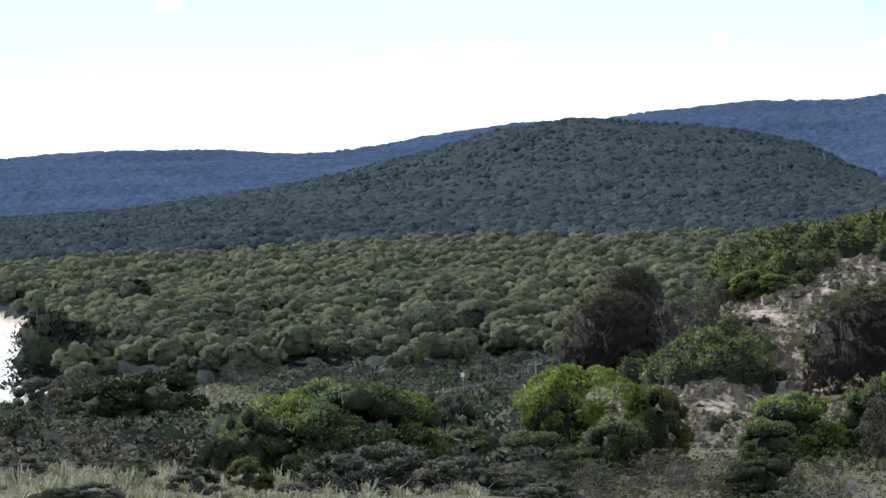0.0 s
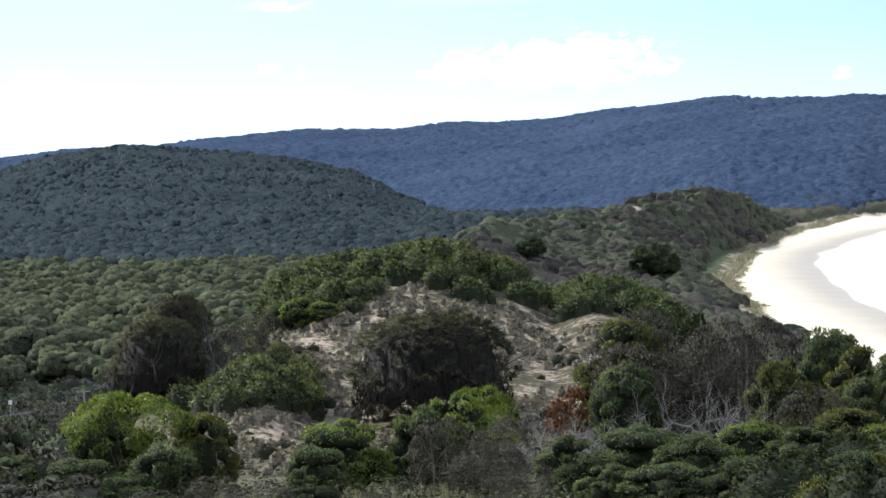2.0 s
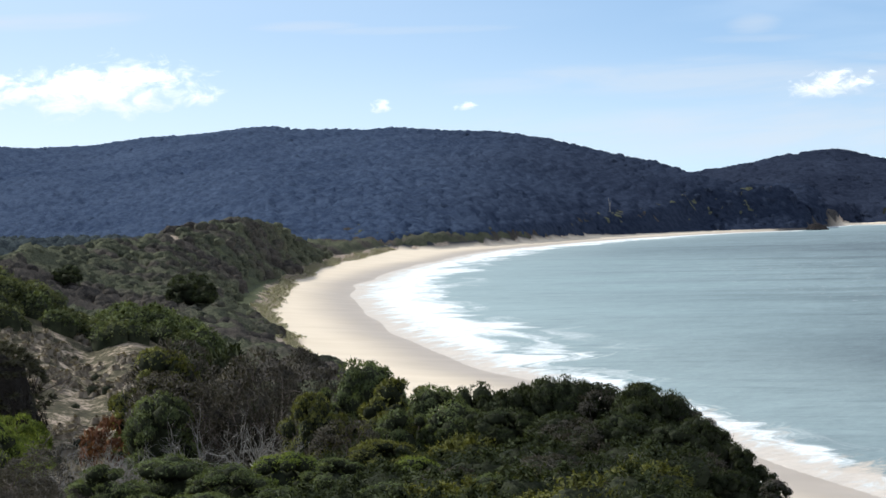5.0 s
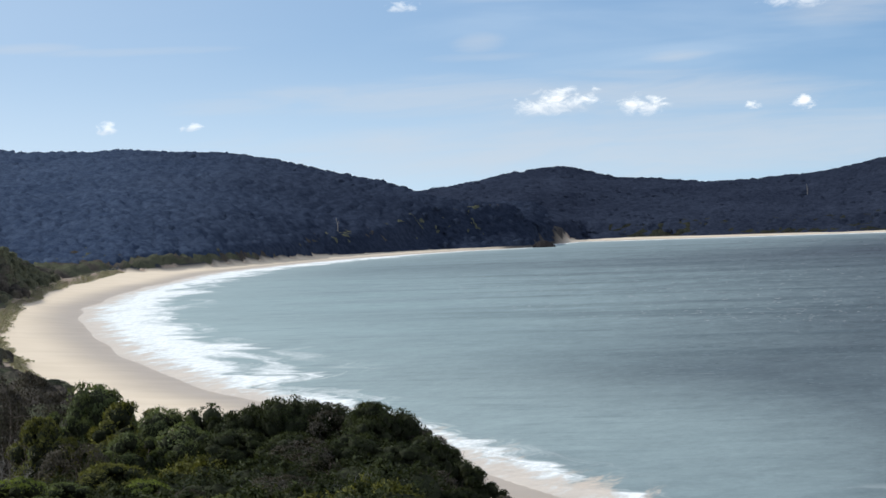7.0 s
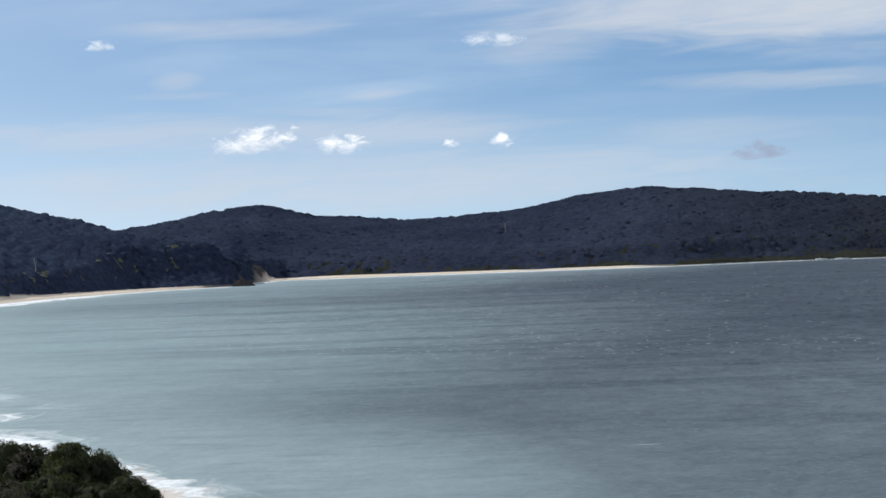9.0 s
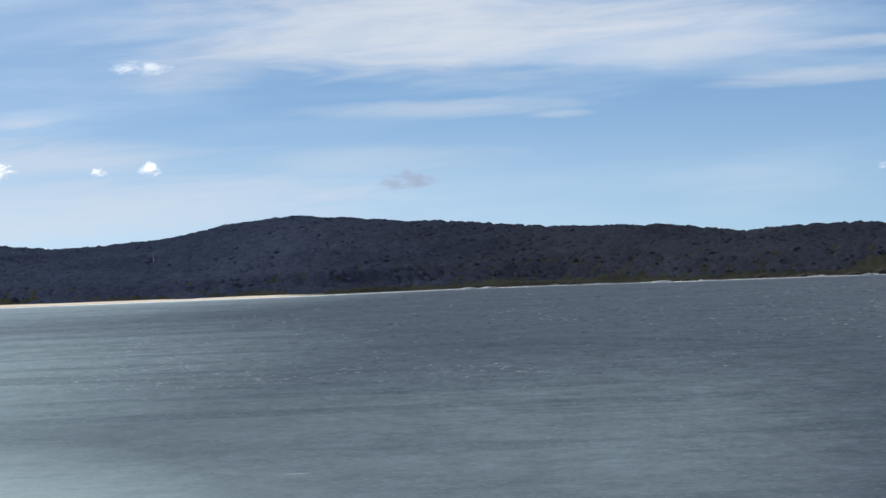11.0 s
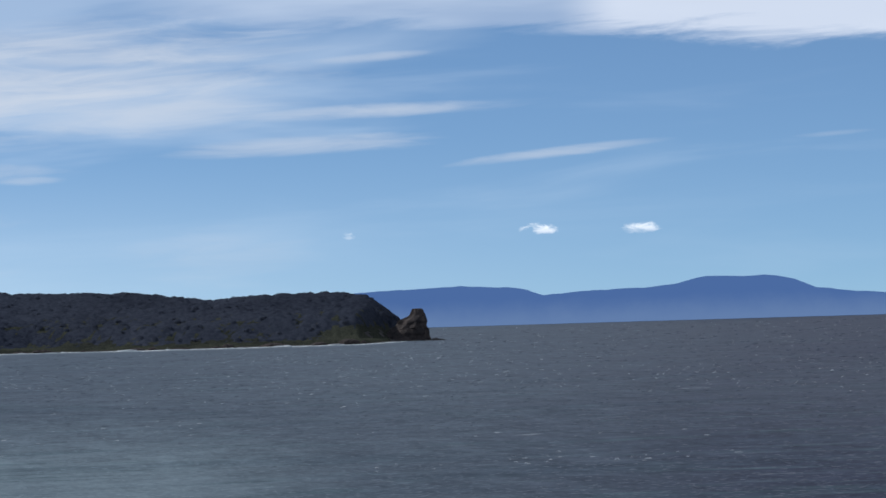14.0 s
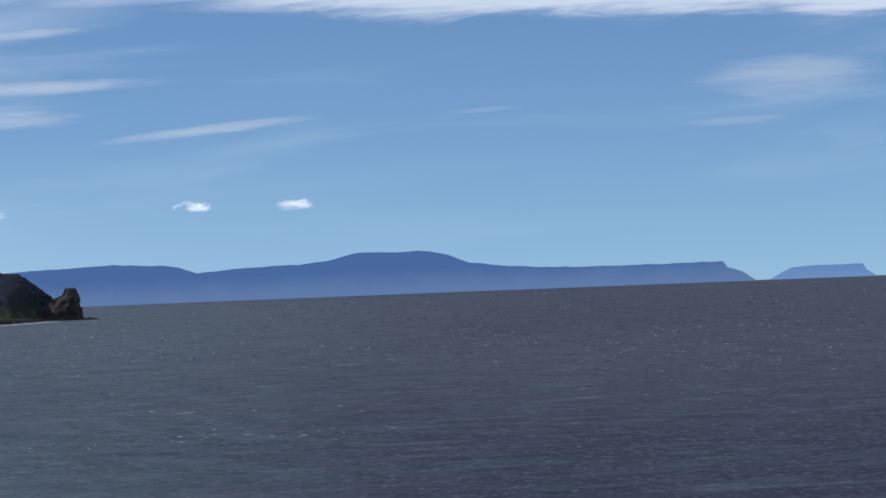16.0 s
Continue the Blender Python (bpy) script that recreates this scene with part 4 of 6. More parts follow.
def wood(name, x, y, wide, high, kinds, mat, label, sink=0.3, tone=None):
    """Many trees as one mesh: each takes one of the kinds, turned and scaled."""
    z = ground_z(x, y) - sink
    ang = rng.uniform(0, 2 * math.pi, len(x))
    pick = rng.integers(0, len(kinds), len(x))
    lean = rng.normal(0, 0.08, (len(x), 2))
    pieces, facing, slots = [], [], []
    for k, (v, f, nv, *sl) in enumerate(kinds):
        i = np.nonzero(pick == k)[0]
        if not len(i):
            continue
        c, s_ = np.cos(ang[i])[:, None], np.sin(ang[i])[:, None]
        vx, vy, vz = v[:, 0][None], v[:, 1][None], v[:, 2][None]
        X = (vx * c - vy * s_ + vz * lean[i, :1]) * wide[i][:, None] + x[i][:, None]
        Y = (vx * s_ + vy * c + vz * lean[i, 1:]) * wide[i][:, None] + y[i][:, None]
        Z = vz * high[i][:, None] + z[i][:, None]
        V = np.stack([X, Y, Z], -1).reshape(-1, 3)
        F = (f[None] + (np.arange(len(i)) * len(v))[:, None, None]).reshape(-1, 4)
        facing.append(np.stack([nv[:, 0][None] * c - nv[:, 1][None] * s_, nv[:, 0][None] * s_ + nv[:, 1][None] * c, np.repeat(nv[:, 2][None], len(i), 0)], -1).reshape(-1, 3))
        pieces.append((V, F))
        slots.append(np.tile(sl[0] if sl else np.zeros(len(f), int), len(i)))
    v, f = join(pieces)
    ob = new(name, mesh_from(name, v, f, mat if isinstance(mat, list) else [mat], dict(tone=tone(v[:, 0], v[:, 1])) if tone else None, facing=np.concatenate(facing), slot=np.concatenate(slots)))
    return tagged(ob, label, "vegetation", kind="stuff")


def scatter(a0, a1, d0, d1, step):
    """Loose points over a sector of the land."""
    r = radians(a1 - a0)
    n = int(r * (d1 * d1 - d0 * d0) / 2 / step ** 2)
    d = np.sqrt(rng.uniform(d0 * d0, d1 * d1, n))
    a = np.radians(rng.uniform(a0, a1, n))
    return d * np.sin(a), d * np.cos(a)


def polar(x, y):
    return np.degrees(np.arctan2(x, y)), np.hypot(x, y)


def meadow(a, d):
    return ((a + 3.75) / 0.95) ** 2 + ((d - 500) / 150) ** 2 < 1


def domes(x, y, cell, seed):
    """Crowns packed side by side: height 0 to 1 over the ground plan."""
    best = np.zeros_like(x)
    u, v = x / cell, y / cell
    iu, iv = np.floor(u), np.floor(v)
    for du in (-1, 0, 1):
        for dv in (-1, 0, 1):
            cu, cv = iu + du, iv + dv

            def h(k):
                q = np.sin(cu * 127.1 + cv * 311.7 + (seed + k) * 74.7) * 43758.5453
                return q - np.floor(q)

            r2 = (u - cu - h(0)) ** 2 + (v - cv - h(1)) ** 2
            size = 0.55 + 0.45 * h(2)
            best = np.maximum(best, size * np.sqrt(np.maximum(0, 1 - r2 / (0.66 * size) ** 2)))
    return best


def canopy(name, azs, ds, cell, low, high, keep, mat, label, seed, tone=None):
    """The closed crown surface of a wood: a sheet of packed domes over the ground."""
    x, y, f = fan_sheet(azs, ds)
    a, d = polar(x, y)
    ok = np.array(keep(a, d, x, y), float).reshape(len(ds), len(azs))
    ok[0] = ok[-1] = ok[:, 0] = ok[:, -1] = 0
    ok = ok.ravel()
    top = domes(x, y, cell, seed) + 0.45 * domes(x, y, cell * 0.45, seed + 9)
    cover = low + high * top + 0.12 * high * value_noise(x, y, cell * 5, seed)
    z = ground_z(x, y) - 1.0 + ok * (cover + 1.0)
    f = f[(ok > 0)[f].any(1)]
    used, f = np.unique(f, return_inverse=True)
    ob = new(name, mesh_from(name, np.stack([x, y, z], 1)[used], f.reshape(-1, 4), [mat], dict(tone=tone(x, y)[used]) if tone else None))
    return tagged(ob, label, "forest", kind="stuff")


# the wooded plain
def on_plain(a, d, x, y):
    return (inland(x, y) > np.where(x < 20, 7, 18)) & (ground_z(x, y) < 14) & ((a < 8.8) | (d > 1950)) & ~meadow(a, d) & (d > 655 + 25 * np.sin(a * 2.1)) & (d < 2330)


canopy("plain_forest", np.arange(-10, 11.5, 0.15), np.concatenate([np.arange(640, 1250, 5.0), np.arange(1250, 2330, 6.5)]), 9.0, 0.3, 2.4, on_plain, FOREST_SHADE, "dense forest canopy on a coastal plain, darkened as shade between crowns", 3)
near_kinds = [lump_tree(14, 2, 6, 0.3, 0.14, 24, 0.035) for _ in range(9)]
x, y = scatter(-8.5, 8.5, 640, 1000, 6.2)
a, d = polar(x, y)
ok = on_plain(a, d, x, y)
x, y = x[ok], y[ok]
k = 0.55 + 0.5 * (value_noise(x, y, 45, 31) + 1) / 2 + rng.uniform(-0.25, 0.4, len(x))
wood("coastal_forest", x, y, 7.6 * k, 7.2 * k, near_kinds, FOREST, "rounded olive-green crowns of low coastal trees")
far_kinds = [lump_tree(9, 2, 5, 0.25, 0.18) for _ in range(7)]
x, y = scatter(-8.7, 11.5, 1000, 2300, 9.4)
ok = (np.hypot(x, y) < 1500) | (rng.uniform(0, 1, len(x)) < 0.72)
x, y = x[ok], y[ok]
a, d = polar(x, y)
ok = on_plain(a, d, x, y)
x, y = x[ok], y[ok]
k = rng.uniform(0.7, 1.25, len(x))
band = np.hypot(x, y) + 90 * value_noise(x, y, 120, 35) < 1480
hill_kinds = [dome_tree(6, 3, 7, 0.2, 0.24, 4, 0.08, 1.1) for _ in range(7)]
wood("plain_trees", x[band], y[band], 8.0 * k[band], 7.0 * k[band], far_kinds, FOREST, "rounded olive-green crowns standing out of a forest")
wood("far_plain_trees", x[~band], y[~band], 10 * k[~band], 7.4 * k[~band], hill_kinds, FOREST_MID_HAZE, "darker grey-green crowns at the foot of a hill, haze in their colour")
# the rounded hill behind it
def on_hill(a, d, x, y):
    return (ground_z(x, y) > 6.5) & ((a < 7.0) | (d < 2800 - (a - 7.0) * 320))


canopy("hill_forest", np.arange(-11, 9, 0.11), np.arange(2240, 2990, 6.0), 9.0, 1.5, 4.5, on_hill, FOREST_MID_HAZE, "dark grey-green eucalypt forest on a rounded hill, haze in its colour", 4)
x, y = scatter(-9, 9, 2250, 2950, 9.0)
ok = on_hill(*polar(x, y), x, y)
x, y = x[ok], y[ok]
k = rng.uniform(0.75, 1.2, len(x))
wood("hill_trees", x, y, 6.6 * k, 6.6 * k, hill_kinds, FOREST_MID_HAZE, "tall eucalypt crowns standing out of a hill forest")


# the long ridge and the northern hills
def on_ridge(a, d, x, y):
    return (d > along(a, FAR_FOOT) + 12 - 72 * (a < 13.4)) * (d < along(a, FAR_AT) + 30 + 330 * smooth(a, 19.3, 20.2)) * ((a > 7.0) | (d > 3050)) * smooth(inland(x, y), 26, 60) * (1 - smooth(a, 20.95, 21.2))


def ridge_haze_tone(x, y):
    """Haze blue in the leaf colour: 0 full, far off, to 1 less, on the nearer end of the ridge."""
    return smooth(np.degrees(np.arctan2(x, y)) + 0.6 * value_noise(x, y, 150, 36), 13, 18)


# 0 takes the bluer, hazed leaf colour, 1 the greyer one
def headland_haze_tone(x, y):
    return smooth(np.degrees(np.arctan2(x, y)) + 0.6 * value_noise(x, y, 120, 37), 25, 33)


def on_headland(a, d, x, y):
    edge = inland(x, y) - (12 + 10 * smooth(a, 21.4, 22) + 14 * smooth(a, 21.1, 21.4) * (1 - smooth(a, 24, 26)) + 18 * smooth(a, 28.5, 31) + 9 * np.sin(a * 3.1))
    return (d < along(a, NORTH_AT) + 30) * smooth(edge, 0, 40) * (a < 38.0) * (1 - smooth(a, 36.4, 37.2) * (1 - smooth(ground_z(x, y), 10, 18)))


canopy("ridge_forest", np.arange(-9, 21.2, 0.065), np.concatenate([np.arange(2330, 3200, 7.0), np.arange(3200, 4640, 9.0)]), 8.5, 2.0, 4.0, on_ridge, FOREST_FAR_HAZE, "eucalypt forest on a long ridge, haze blue in its colour", 5, ridge_haze_tone)
canopy("headland_forest", np.arange(18, 38.2, 0.09), np.arange(3345, 4120, 8.0), 11.0, 1.0, 3.5, on_headland, FOREST_HEADLAND_HAZE, "dark forest on a headland above the sea, haze blue in its colour", 6, headland_haze_tone)
ridge_kinds = [dome_tree(5, 3, 6, 0.0, 0.26, 1, 0.12, 1.5, 1.7, 1.1) for _ in range(7)]
x, y = scatter(-9, 21.2, 2350, 4640, 15.0)
a, d = polar(x, y)
cr = np.linspace(-11, 20.2, 330)
rd = along(cr, FAR_AT) + rng.uniform(-70, 20, 330)
ok = (on_ridge(a, d, x, y) > 0.5) & ((d > along(a, FAR_AT) - 150) | (rng.uniform(0, 1, len(x)) < 0.12))
x, y = np.concatenate([x[ok], rd * np.sin(np.radians(cr))]), np.concatenate([y[ok], rd * np.cos(np.radians(cr))])
k = rng.uniform(0.7, 1.15, len(x))
wood("ridge_trees", x, y, 9.5 * k, 5.8 * k, ridge_kinds, FOREST_FAR_HAZE, "tall eucalypt crowns along a ridge, haze blue in their colour", tone=ridge_haze_tone)
x, y = scatter(18, 38.1, 3345, 4120, 12.0)
a, d = polar(x, y)
ok = on_headland(a, d, x, y) > 0.6
x, y = x[ok], y[ok]
k = rng.uniform(0.65, 1.15, len(x))
wood("headland_trees", x, y, 9 * k, 4.4 * k, ridge_kinds, FOREST_HEADLAND_HAZE, "dark tree crowns on a headland, haze blue in their colour", tone=headland_haze_tone)

# scrub on the dune ridge, the slope of the lookout and the edge of the beach
def on_dune(a, d, x, y):
    open_sand = np.exp(-(((a - 10.41) / 0.2) ** 2 + ((d - 1420) / 40) ** 2)) + np.exp(-(((a - 12.72) / 0.16) ** 2 + ((d - 2120) / 60) ** 2))
    thick = smooth(value_noise(x, y, 26, 41) + 0.7 * value_noise(x, y, 9, 42), -0.85, -0.45)
    behind = inland(x, y) - along(y, BACK)
    lawn = smooth(d, 1080, 1250) * (1 - smooth(d, 1450, 1600))
    return smooth(behind + 5 * value_noise(x, y, 20, 45), 5 + 6 * lawn, 9 + 10 * lawn) * thick * ((ground_z(x, y) > 8) | (d < 700) | (a > 9)) * (open_sand < 0.4) * (1 - smooth(d, 1950, 2120))


def scrub_tone(x, y):
    """Patches of grey-brown scrub among the green."""
    return smooth(value_noise(x, y, 38, 91) + 0.6 * value_noise(x, y, 13, 92), -0.25, 0.45)


scrub_kinds = [dome_tree(7, 4, 7, -0.1, 0.22, 4, 0.08, 0.0, 1.8, 0.9, 0.03) for _ in range(6)]
canopy("dune_scrub", np.arange(5.6, 14.3, 0.085), np.concatenate([np.arange(285, 600, 2.2), np.geomspace(602, 2150, 330)]), 4.6, 0.1, 2.5, on_dune, SCRUB, "low grey-green wind-clipped scrub on a dune ridge", 7, scrub_tone)
x, y = scatter(5.8, 14.2, 290, 2100, 5.3)
a, d = polar(x, y)
ok = on_dune(a, d, x, y) > 0.5
x, y, d = x[ok], y[ok], d[ok]
k = rng.uniform(0.55, 1.35, len(x)) * (1 + 0.4 * smooth(d, 800, 1800))
wood("dune_bushes", x, y, 3.9 * k, 2.6 * k, scrub_kinds, SCRUB, "small grey-green bushes standing out of dune scrub", tone=scrub_tone)
FOREDUNE = lambda a, d, x, y: smooth(inland(x, y) - np.where(a > 21, 26 + 18 * (1 - smooth(a, 24, 26)), along(y, BACK)), 4, 16) * (inland(x, y) < 130) * (1 - smooth(a, 20.2, 20.4) * (1 - smooth(a, 21.7, 22.0)))
canopy("foredune_scrub", np.arange(12.6, 20.5, 0.06), np.arange(2060, 3520, 4.5), 7.0, 0.1, 3.4, FOREDUNE, SCRUB, "strip of low scrub behind a curving beach", 12, scrub_tone)
canopy("north_scrub", np.arange(20.5, 28.2, 0.06), np.arange(3180, 3520, 4.5), 7.0, 0.1, 2.6, FOREDUNE, HEATH, "dark scrub behind a far northern beach", 13)
slope_kinds = [heath_bush(13, 165) for _ in range(7)]


def on_slope(a, d, x, y):
    return ~meadow(a, d) & (inland(x, y) > 14) & (value_noise(x, y, 18, 43) > -0.75)


canopy("slope_scrub", np.arange(-9, 5.2, 0.1), np.arange(232, 670, 1.9), 4.6, 0.1, 0.9, on_slope, INNER_SHADE, "scrub sheet on the slope below the lookout, darkened as shade", 8)
x, y = scatter(-8.5, 4.6, 250, 665, 5.0)
a, d = polar(x, y)
ok = on_slope(a, d, x, y)
x, y = x[ok], y[ok]
k = rng.uniform(0.5, 1.35, len(x))
green = value_noise(x, y, 13, 44) + rng.uniform(-0.6, 0.6, len(x)) > 0.2
wood("slope_bushes", x[~green], y[~green], 4.4 * k[~green], 2.4 * k[~green], slope_kinds, [SLOPE, SLOPE], "grey-brown bushes on the slope below the lookout")
wood("slope_green_bushes", x[green], y[green], 4.0 * k[green], 2.7 * k[green], slope_kinds, [SLOPE_GREEN, SLOPE_GREEN], "dark green bushes on the slope below the lookout")
# smaller bushes on the near slope, between the grass and the plain
x, y = scatter(-9, 1.8, 112, 262, 3.2)
k = rng.uniform(0.5, 1.3, len(x))
wood("near_slope_bushes", x, y, 3.0 * k, 1.5 * k, slope_kinds, [SLOPE, SLOPE], "low grey-brown bushes on a grassy slope")
canopy("headland_scrub", np.arange(28, 37.9, 0.055), np.arange(3340, 3560, 3.5), 5.0, 0.2, 2.4, lambda a, d, x, y: smooth(inland(x, y), 8, 22) * (ground_z(x, y) < 30), HEATH, "dark green and brown heath above a rocky shore", 11)

# ---- shrubs and small trees on the dune and the slope: each one a thing with crown and branches ----
def tube(points, radii, sides=5):
    """A tapered limb through points."""
    P, R = np.array(points, float), np.array(radii, float)
    t = unit(np.gradient(P, axis=0))
    ref = np.where(np.abs(t[:, 2:3]) > 0.9, np.array([[1.0, 0, 0]]), np.array([[0, 0, 1.0]]))
    u = unit(np.cross(t, ref))
    w = np.cross(t, u)
    ang = np.arange(sides) * 2 * math.pi / sides
    v = P[:, None] + R[:, None, None] * (u[:, None] * np.cos(ang)[None, :, None] + w[:, None] * np.sin(ang)[None, :, None])
    r, c = np.meshgrid(np.arange(len(P) - 1), np.arange(sides), indexing="ij")
    r, c = r.ravel(), c.ravel()
    d = (c + 1) % sides
    return v.reshape(-1, 3), np.stack([r * sides + c, r * sides + d, (r + 1) * sides + d, (r + 1) * sides + c], 1)


def limbs(start, way, length, radius, depth, spread, pieces, kink=0.25, forks=3):
    """Limbs that fork and bend, added to pieces."""
    p, w = [np.array(start, float)], unit(np.array(way, float))
    n = 4 if depth > 1 else 2
    for _ in range(n):
        w = unit(w + rng.normal(0, kink, 3) + np.array([0, 0, 0.06]))
        p.append(p[-1] + w * length / n)
    pieces.append(tube(p, np.linspace(radius, radius * 0.45, n + 1), 3 if depth < 2 else 5))
    if depth:
        for i in range(forks):
            k = rng.integers(n // 2, n + 1)
            limbs(p[k], unit(w + rng.normal(0, spread, 3)), length * rng.uniform(0.5, 0.8), radius * 0.5, depth - 1, spread, pieces, kink, forks)


def branch_frame(stems, reach, depth=1, thick=0.02, spread=0.55):
    pieces = []
    for i in range(stems):
        ang = i * 2.4 + rng.uniform(-0.4, 0.4)
        limbs((0.04 * math.cos(ang), 0.04 * math.sin(ang), -0.05), (0.55 * math.cos(ang), 0.55 * math.sin(ang), 1), reach * rng.uniform(0.7, 1.1), thick, depth, spread, pieces)
    return join(pieces)


def leafy(p, n, size, middle, core=None, loose=0.5, long=2.3):
    """A crown: leaf sprays shaded as masses, over a core with inner shade in its colour. Returns vertices, faces,
    facings, slots.
    """
    mass = unit(0.7 * n + 0.8 * unit(p - np.array([0, 0, middle])) + rng.normal(0, 0.4, n.shape))
    k = len(p) // 2
    v, f = join([sprays(p[:k], unit(mass[:k] + rng.normal(0, loose, (k, 3))), size, long), sprigs(p[k:], unit(mass[k:] + np.array([0, 0, 0.35]) + rng.normal(0, loose, (len(p) - k, 3))), size, long)])
    return with_core(v, f, np.repeat(mass, 4, axis=0), core or [])


def with_core(v, f, facing, core):
    slot = [np.zeros(len(f), int)]
    for cv, cf in core:
        f = np.concatenate([f, cf + len(v)])
        v = np.concatenate([v, cv])
        facing = np.concatenate([facing, unit(cv - cv.mean(0))])
        slot.append(np.ones(len(cf), int))
    return v, f, facing, np.concatenate(slot)


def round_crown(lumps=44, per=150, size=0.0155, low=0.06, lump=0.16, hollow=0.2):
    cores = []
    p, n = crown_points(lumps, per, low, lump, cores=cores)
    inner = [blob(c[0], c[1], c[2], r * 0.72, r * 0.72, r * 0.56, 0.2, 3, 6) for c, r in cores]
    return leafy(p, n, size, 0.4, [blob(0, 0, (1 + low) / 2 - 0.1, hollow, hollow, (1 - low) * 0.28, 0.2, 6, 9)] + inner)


def sparse_crown(lumps=22, per=70, size=0.04, low=0.3):
    p, n = crown_points(lumps, per, low, 0.14)
    return leafy(p, n, size, 0.5)


def drooping_crown(tufts=230, per=56, strands=3200):
    """A sheoak: rounded mops of fine needles over a broad flat-topped dome, with strands that hang down its sides."""
    def top(r):
        return 0.3 + 0.68 * np.sqrt(np.clip(1 - (r / 0.5) ** 2.8, 0, 1))

    P, T, L, M = [], [], [], []
    for i in range(tufts):
        ang, r = i * 2.39996, 0.5 * math.sqrt((i + 0.5) / tufts)
        r = min(r * rng.uniform(0.94, 1.04), 0.499)
        z = float(top(r)) - rng.uniform(0, 0.06)
        if r > 0.44:
            z = rng.uniform(0.32, max(z, 0.5))
        c = np.array([r * math.cos(ang), r * math.sin(ang), z])
        out = unit(np.array([c[0] * 2.2, c[1] * 2.2, 0.5]))
        w = unit(out * 0.7 + rng.normal(0, 0.55, (per, 3)))
        P.append(c + w * rng.uniform(0.015, 0.042, (per, 1)))
        T.append(unit(w + np.array([0, 0, -0.15])))
        L.append(rng.uniform(0.035, 0.06, (per, 1)))
        M.append(unit(0.6 * w + out + np.array([0, 0, 0.35])))
    ang, r = rng.uniform(0, 2 * math.pi, strands), 0.5 * rng.uniform(0.55, 1, strands) ** 0.4
    z = 0.06 + (top(r) - 0.16) * rng.uniform(0, 1, strands)
    ring = np.stack([np.cos(ang), np.sin(ang), np.zeros(strands)], 1)
    P.append(ring * r[:, None] * 0.95 + np.array([0, 0, 1]) * z[:, None])
    T.append(unit(ring * 0.15 + np.array([0, 0, -1]) + rng.normal(0, 0.1, (strands, 3))))
    L.append(rng.uniform(0.05, 0.12, (strands, 1)))
    M.append(unit(ring + np.array([0, 0, -0.1])))
    p, t, ln, mass = (np.concatenate(q) for q in (P, T, L, M))
    b = unit(np.cross(t, rng.normal(0, 1, p.shape)))
    wide = np.where(np.arange(len(p)) < tufts * per, 0.0034, 0.0024)[:, None]
    v = np.stack([p - t * ln * 0.4, p + b * wide, p + t * ln * 0.6, p - b * wide], 1).reshape(-1, 3)
    # the mass inside, open below; its shade is put into a darker colour
    th, ph = np.meshgrid(np.linspace(0.02, 0.4, 8), np.arange(30) * 2 * math.pi / 30, indexing="ij")
    zz = top(th) - 0.11
    low = th > 0.39
    zz = np.where(low, 0.12 + 0.14 * rng.uniform(0, 1, th.shape), zz) * (1 + rng.normal(0, 0.02, th.shape))
    k = 1 + rng.normal(0, 0.04, th.shape)
    body = np.stack([th * k * np.cos(ph), th * k * np.sin(ph), zz], -1).reshape(-1, 3)
    a_, c_ = np.meshgrid(np.arange(7), np.arange(30), indexing="ij")
    a_, c_ = a_.ravel(), c_.ravel()
    e = (c_ + 1) % 30
    bf = np.stack([a_ * 30 + c_, (a_ + 1) * 30 + c_, (a_ + 1) * 30 + e, a_ * 30 + e], 1)
    f = np.concatenate([np.arange(len(v)).reshape(-1, 4), bf + len(v)])
    return np.concatenate([v, body]), f, np.concatenate([np.repeat(mass, 4, axis=0), unit(body - np.array([0, 0, 0.2]))]), (np.arange(len(f)) >= tufts * per).astype(int)


def twig_frame(stems=7, depth=3):
    pieces = []
    for i in range(stems):
        ang = i * 2.4 + rng.uniform(-0.5, 0.5)
        limbs((0.08 * math.cos(ang), 0.08 * math.sin(ang), -0.05), (0.8 * math.cos(ang), 0.8 * math.sin(ang), 0.9), 0.5, 0.018, depth, 0.6, pieces, 0.3, 3)
    return join(pieces)


def pine_crown(tiers=9):
    P, N = [], []
    for i in range(tiers):
        z = 0.18 + 0.8 * i / tiers
        r = 0.5 * (1 - (z - 0.1) ** 1.6) * rng.uniform(0.8, 1.1)
        for j in range(9):
            ang = j * 0.7 + i * 1.3 + rng.uniform(-0.2, 0.2)
            q = rng.uniform(0.2, 1, 110) * r
            P.append(np.stack([q * math.cos(ang), q * math.sin(ang), z + 0.02 - 0.1 * q], 1) + rng.normal(0, 1, (110, 3)) * np.array([0.05, 0.05, 0.02]))
            N.append(unit(rng.normal(0, 0.5, (110, 3)) + np.array([0, 0, 1])))
    return leafy(np.concatenate(P), np.concatenate(N), 0.02, 0.3, [blob(0, 0, 0.5, 0.3, 0.3, 0.42, 0.25, 7, 10)])


MESHES = {}


def kind(name, crowns, crown_mat, branches=None, branch_mat=BARK, inner=INNER_SHADE):
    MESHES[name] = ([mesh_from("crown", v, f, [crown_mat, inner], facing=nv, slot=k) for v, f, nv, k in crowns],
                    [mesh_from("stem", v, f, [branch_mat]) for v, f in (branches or [])])


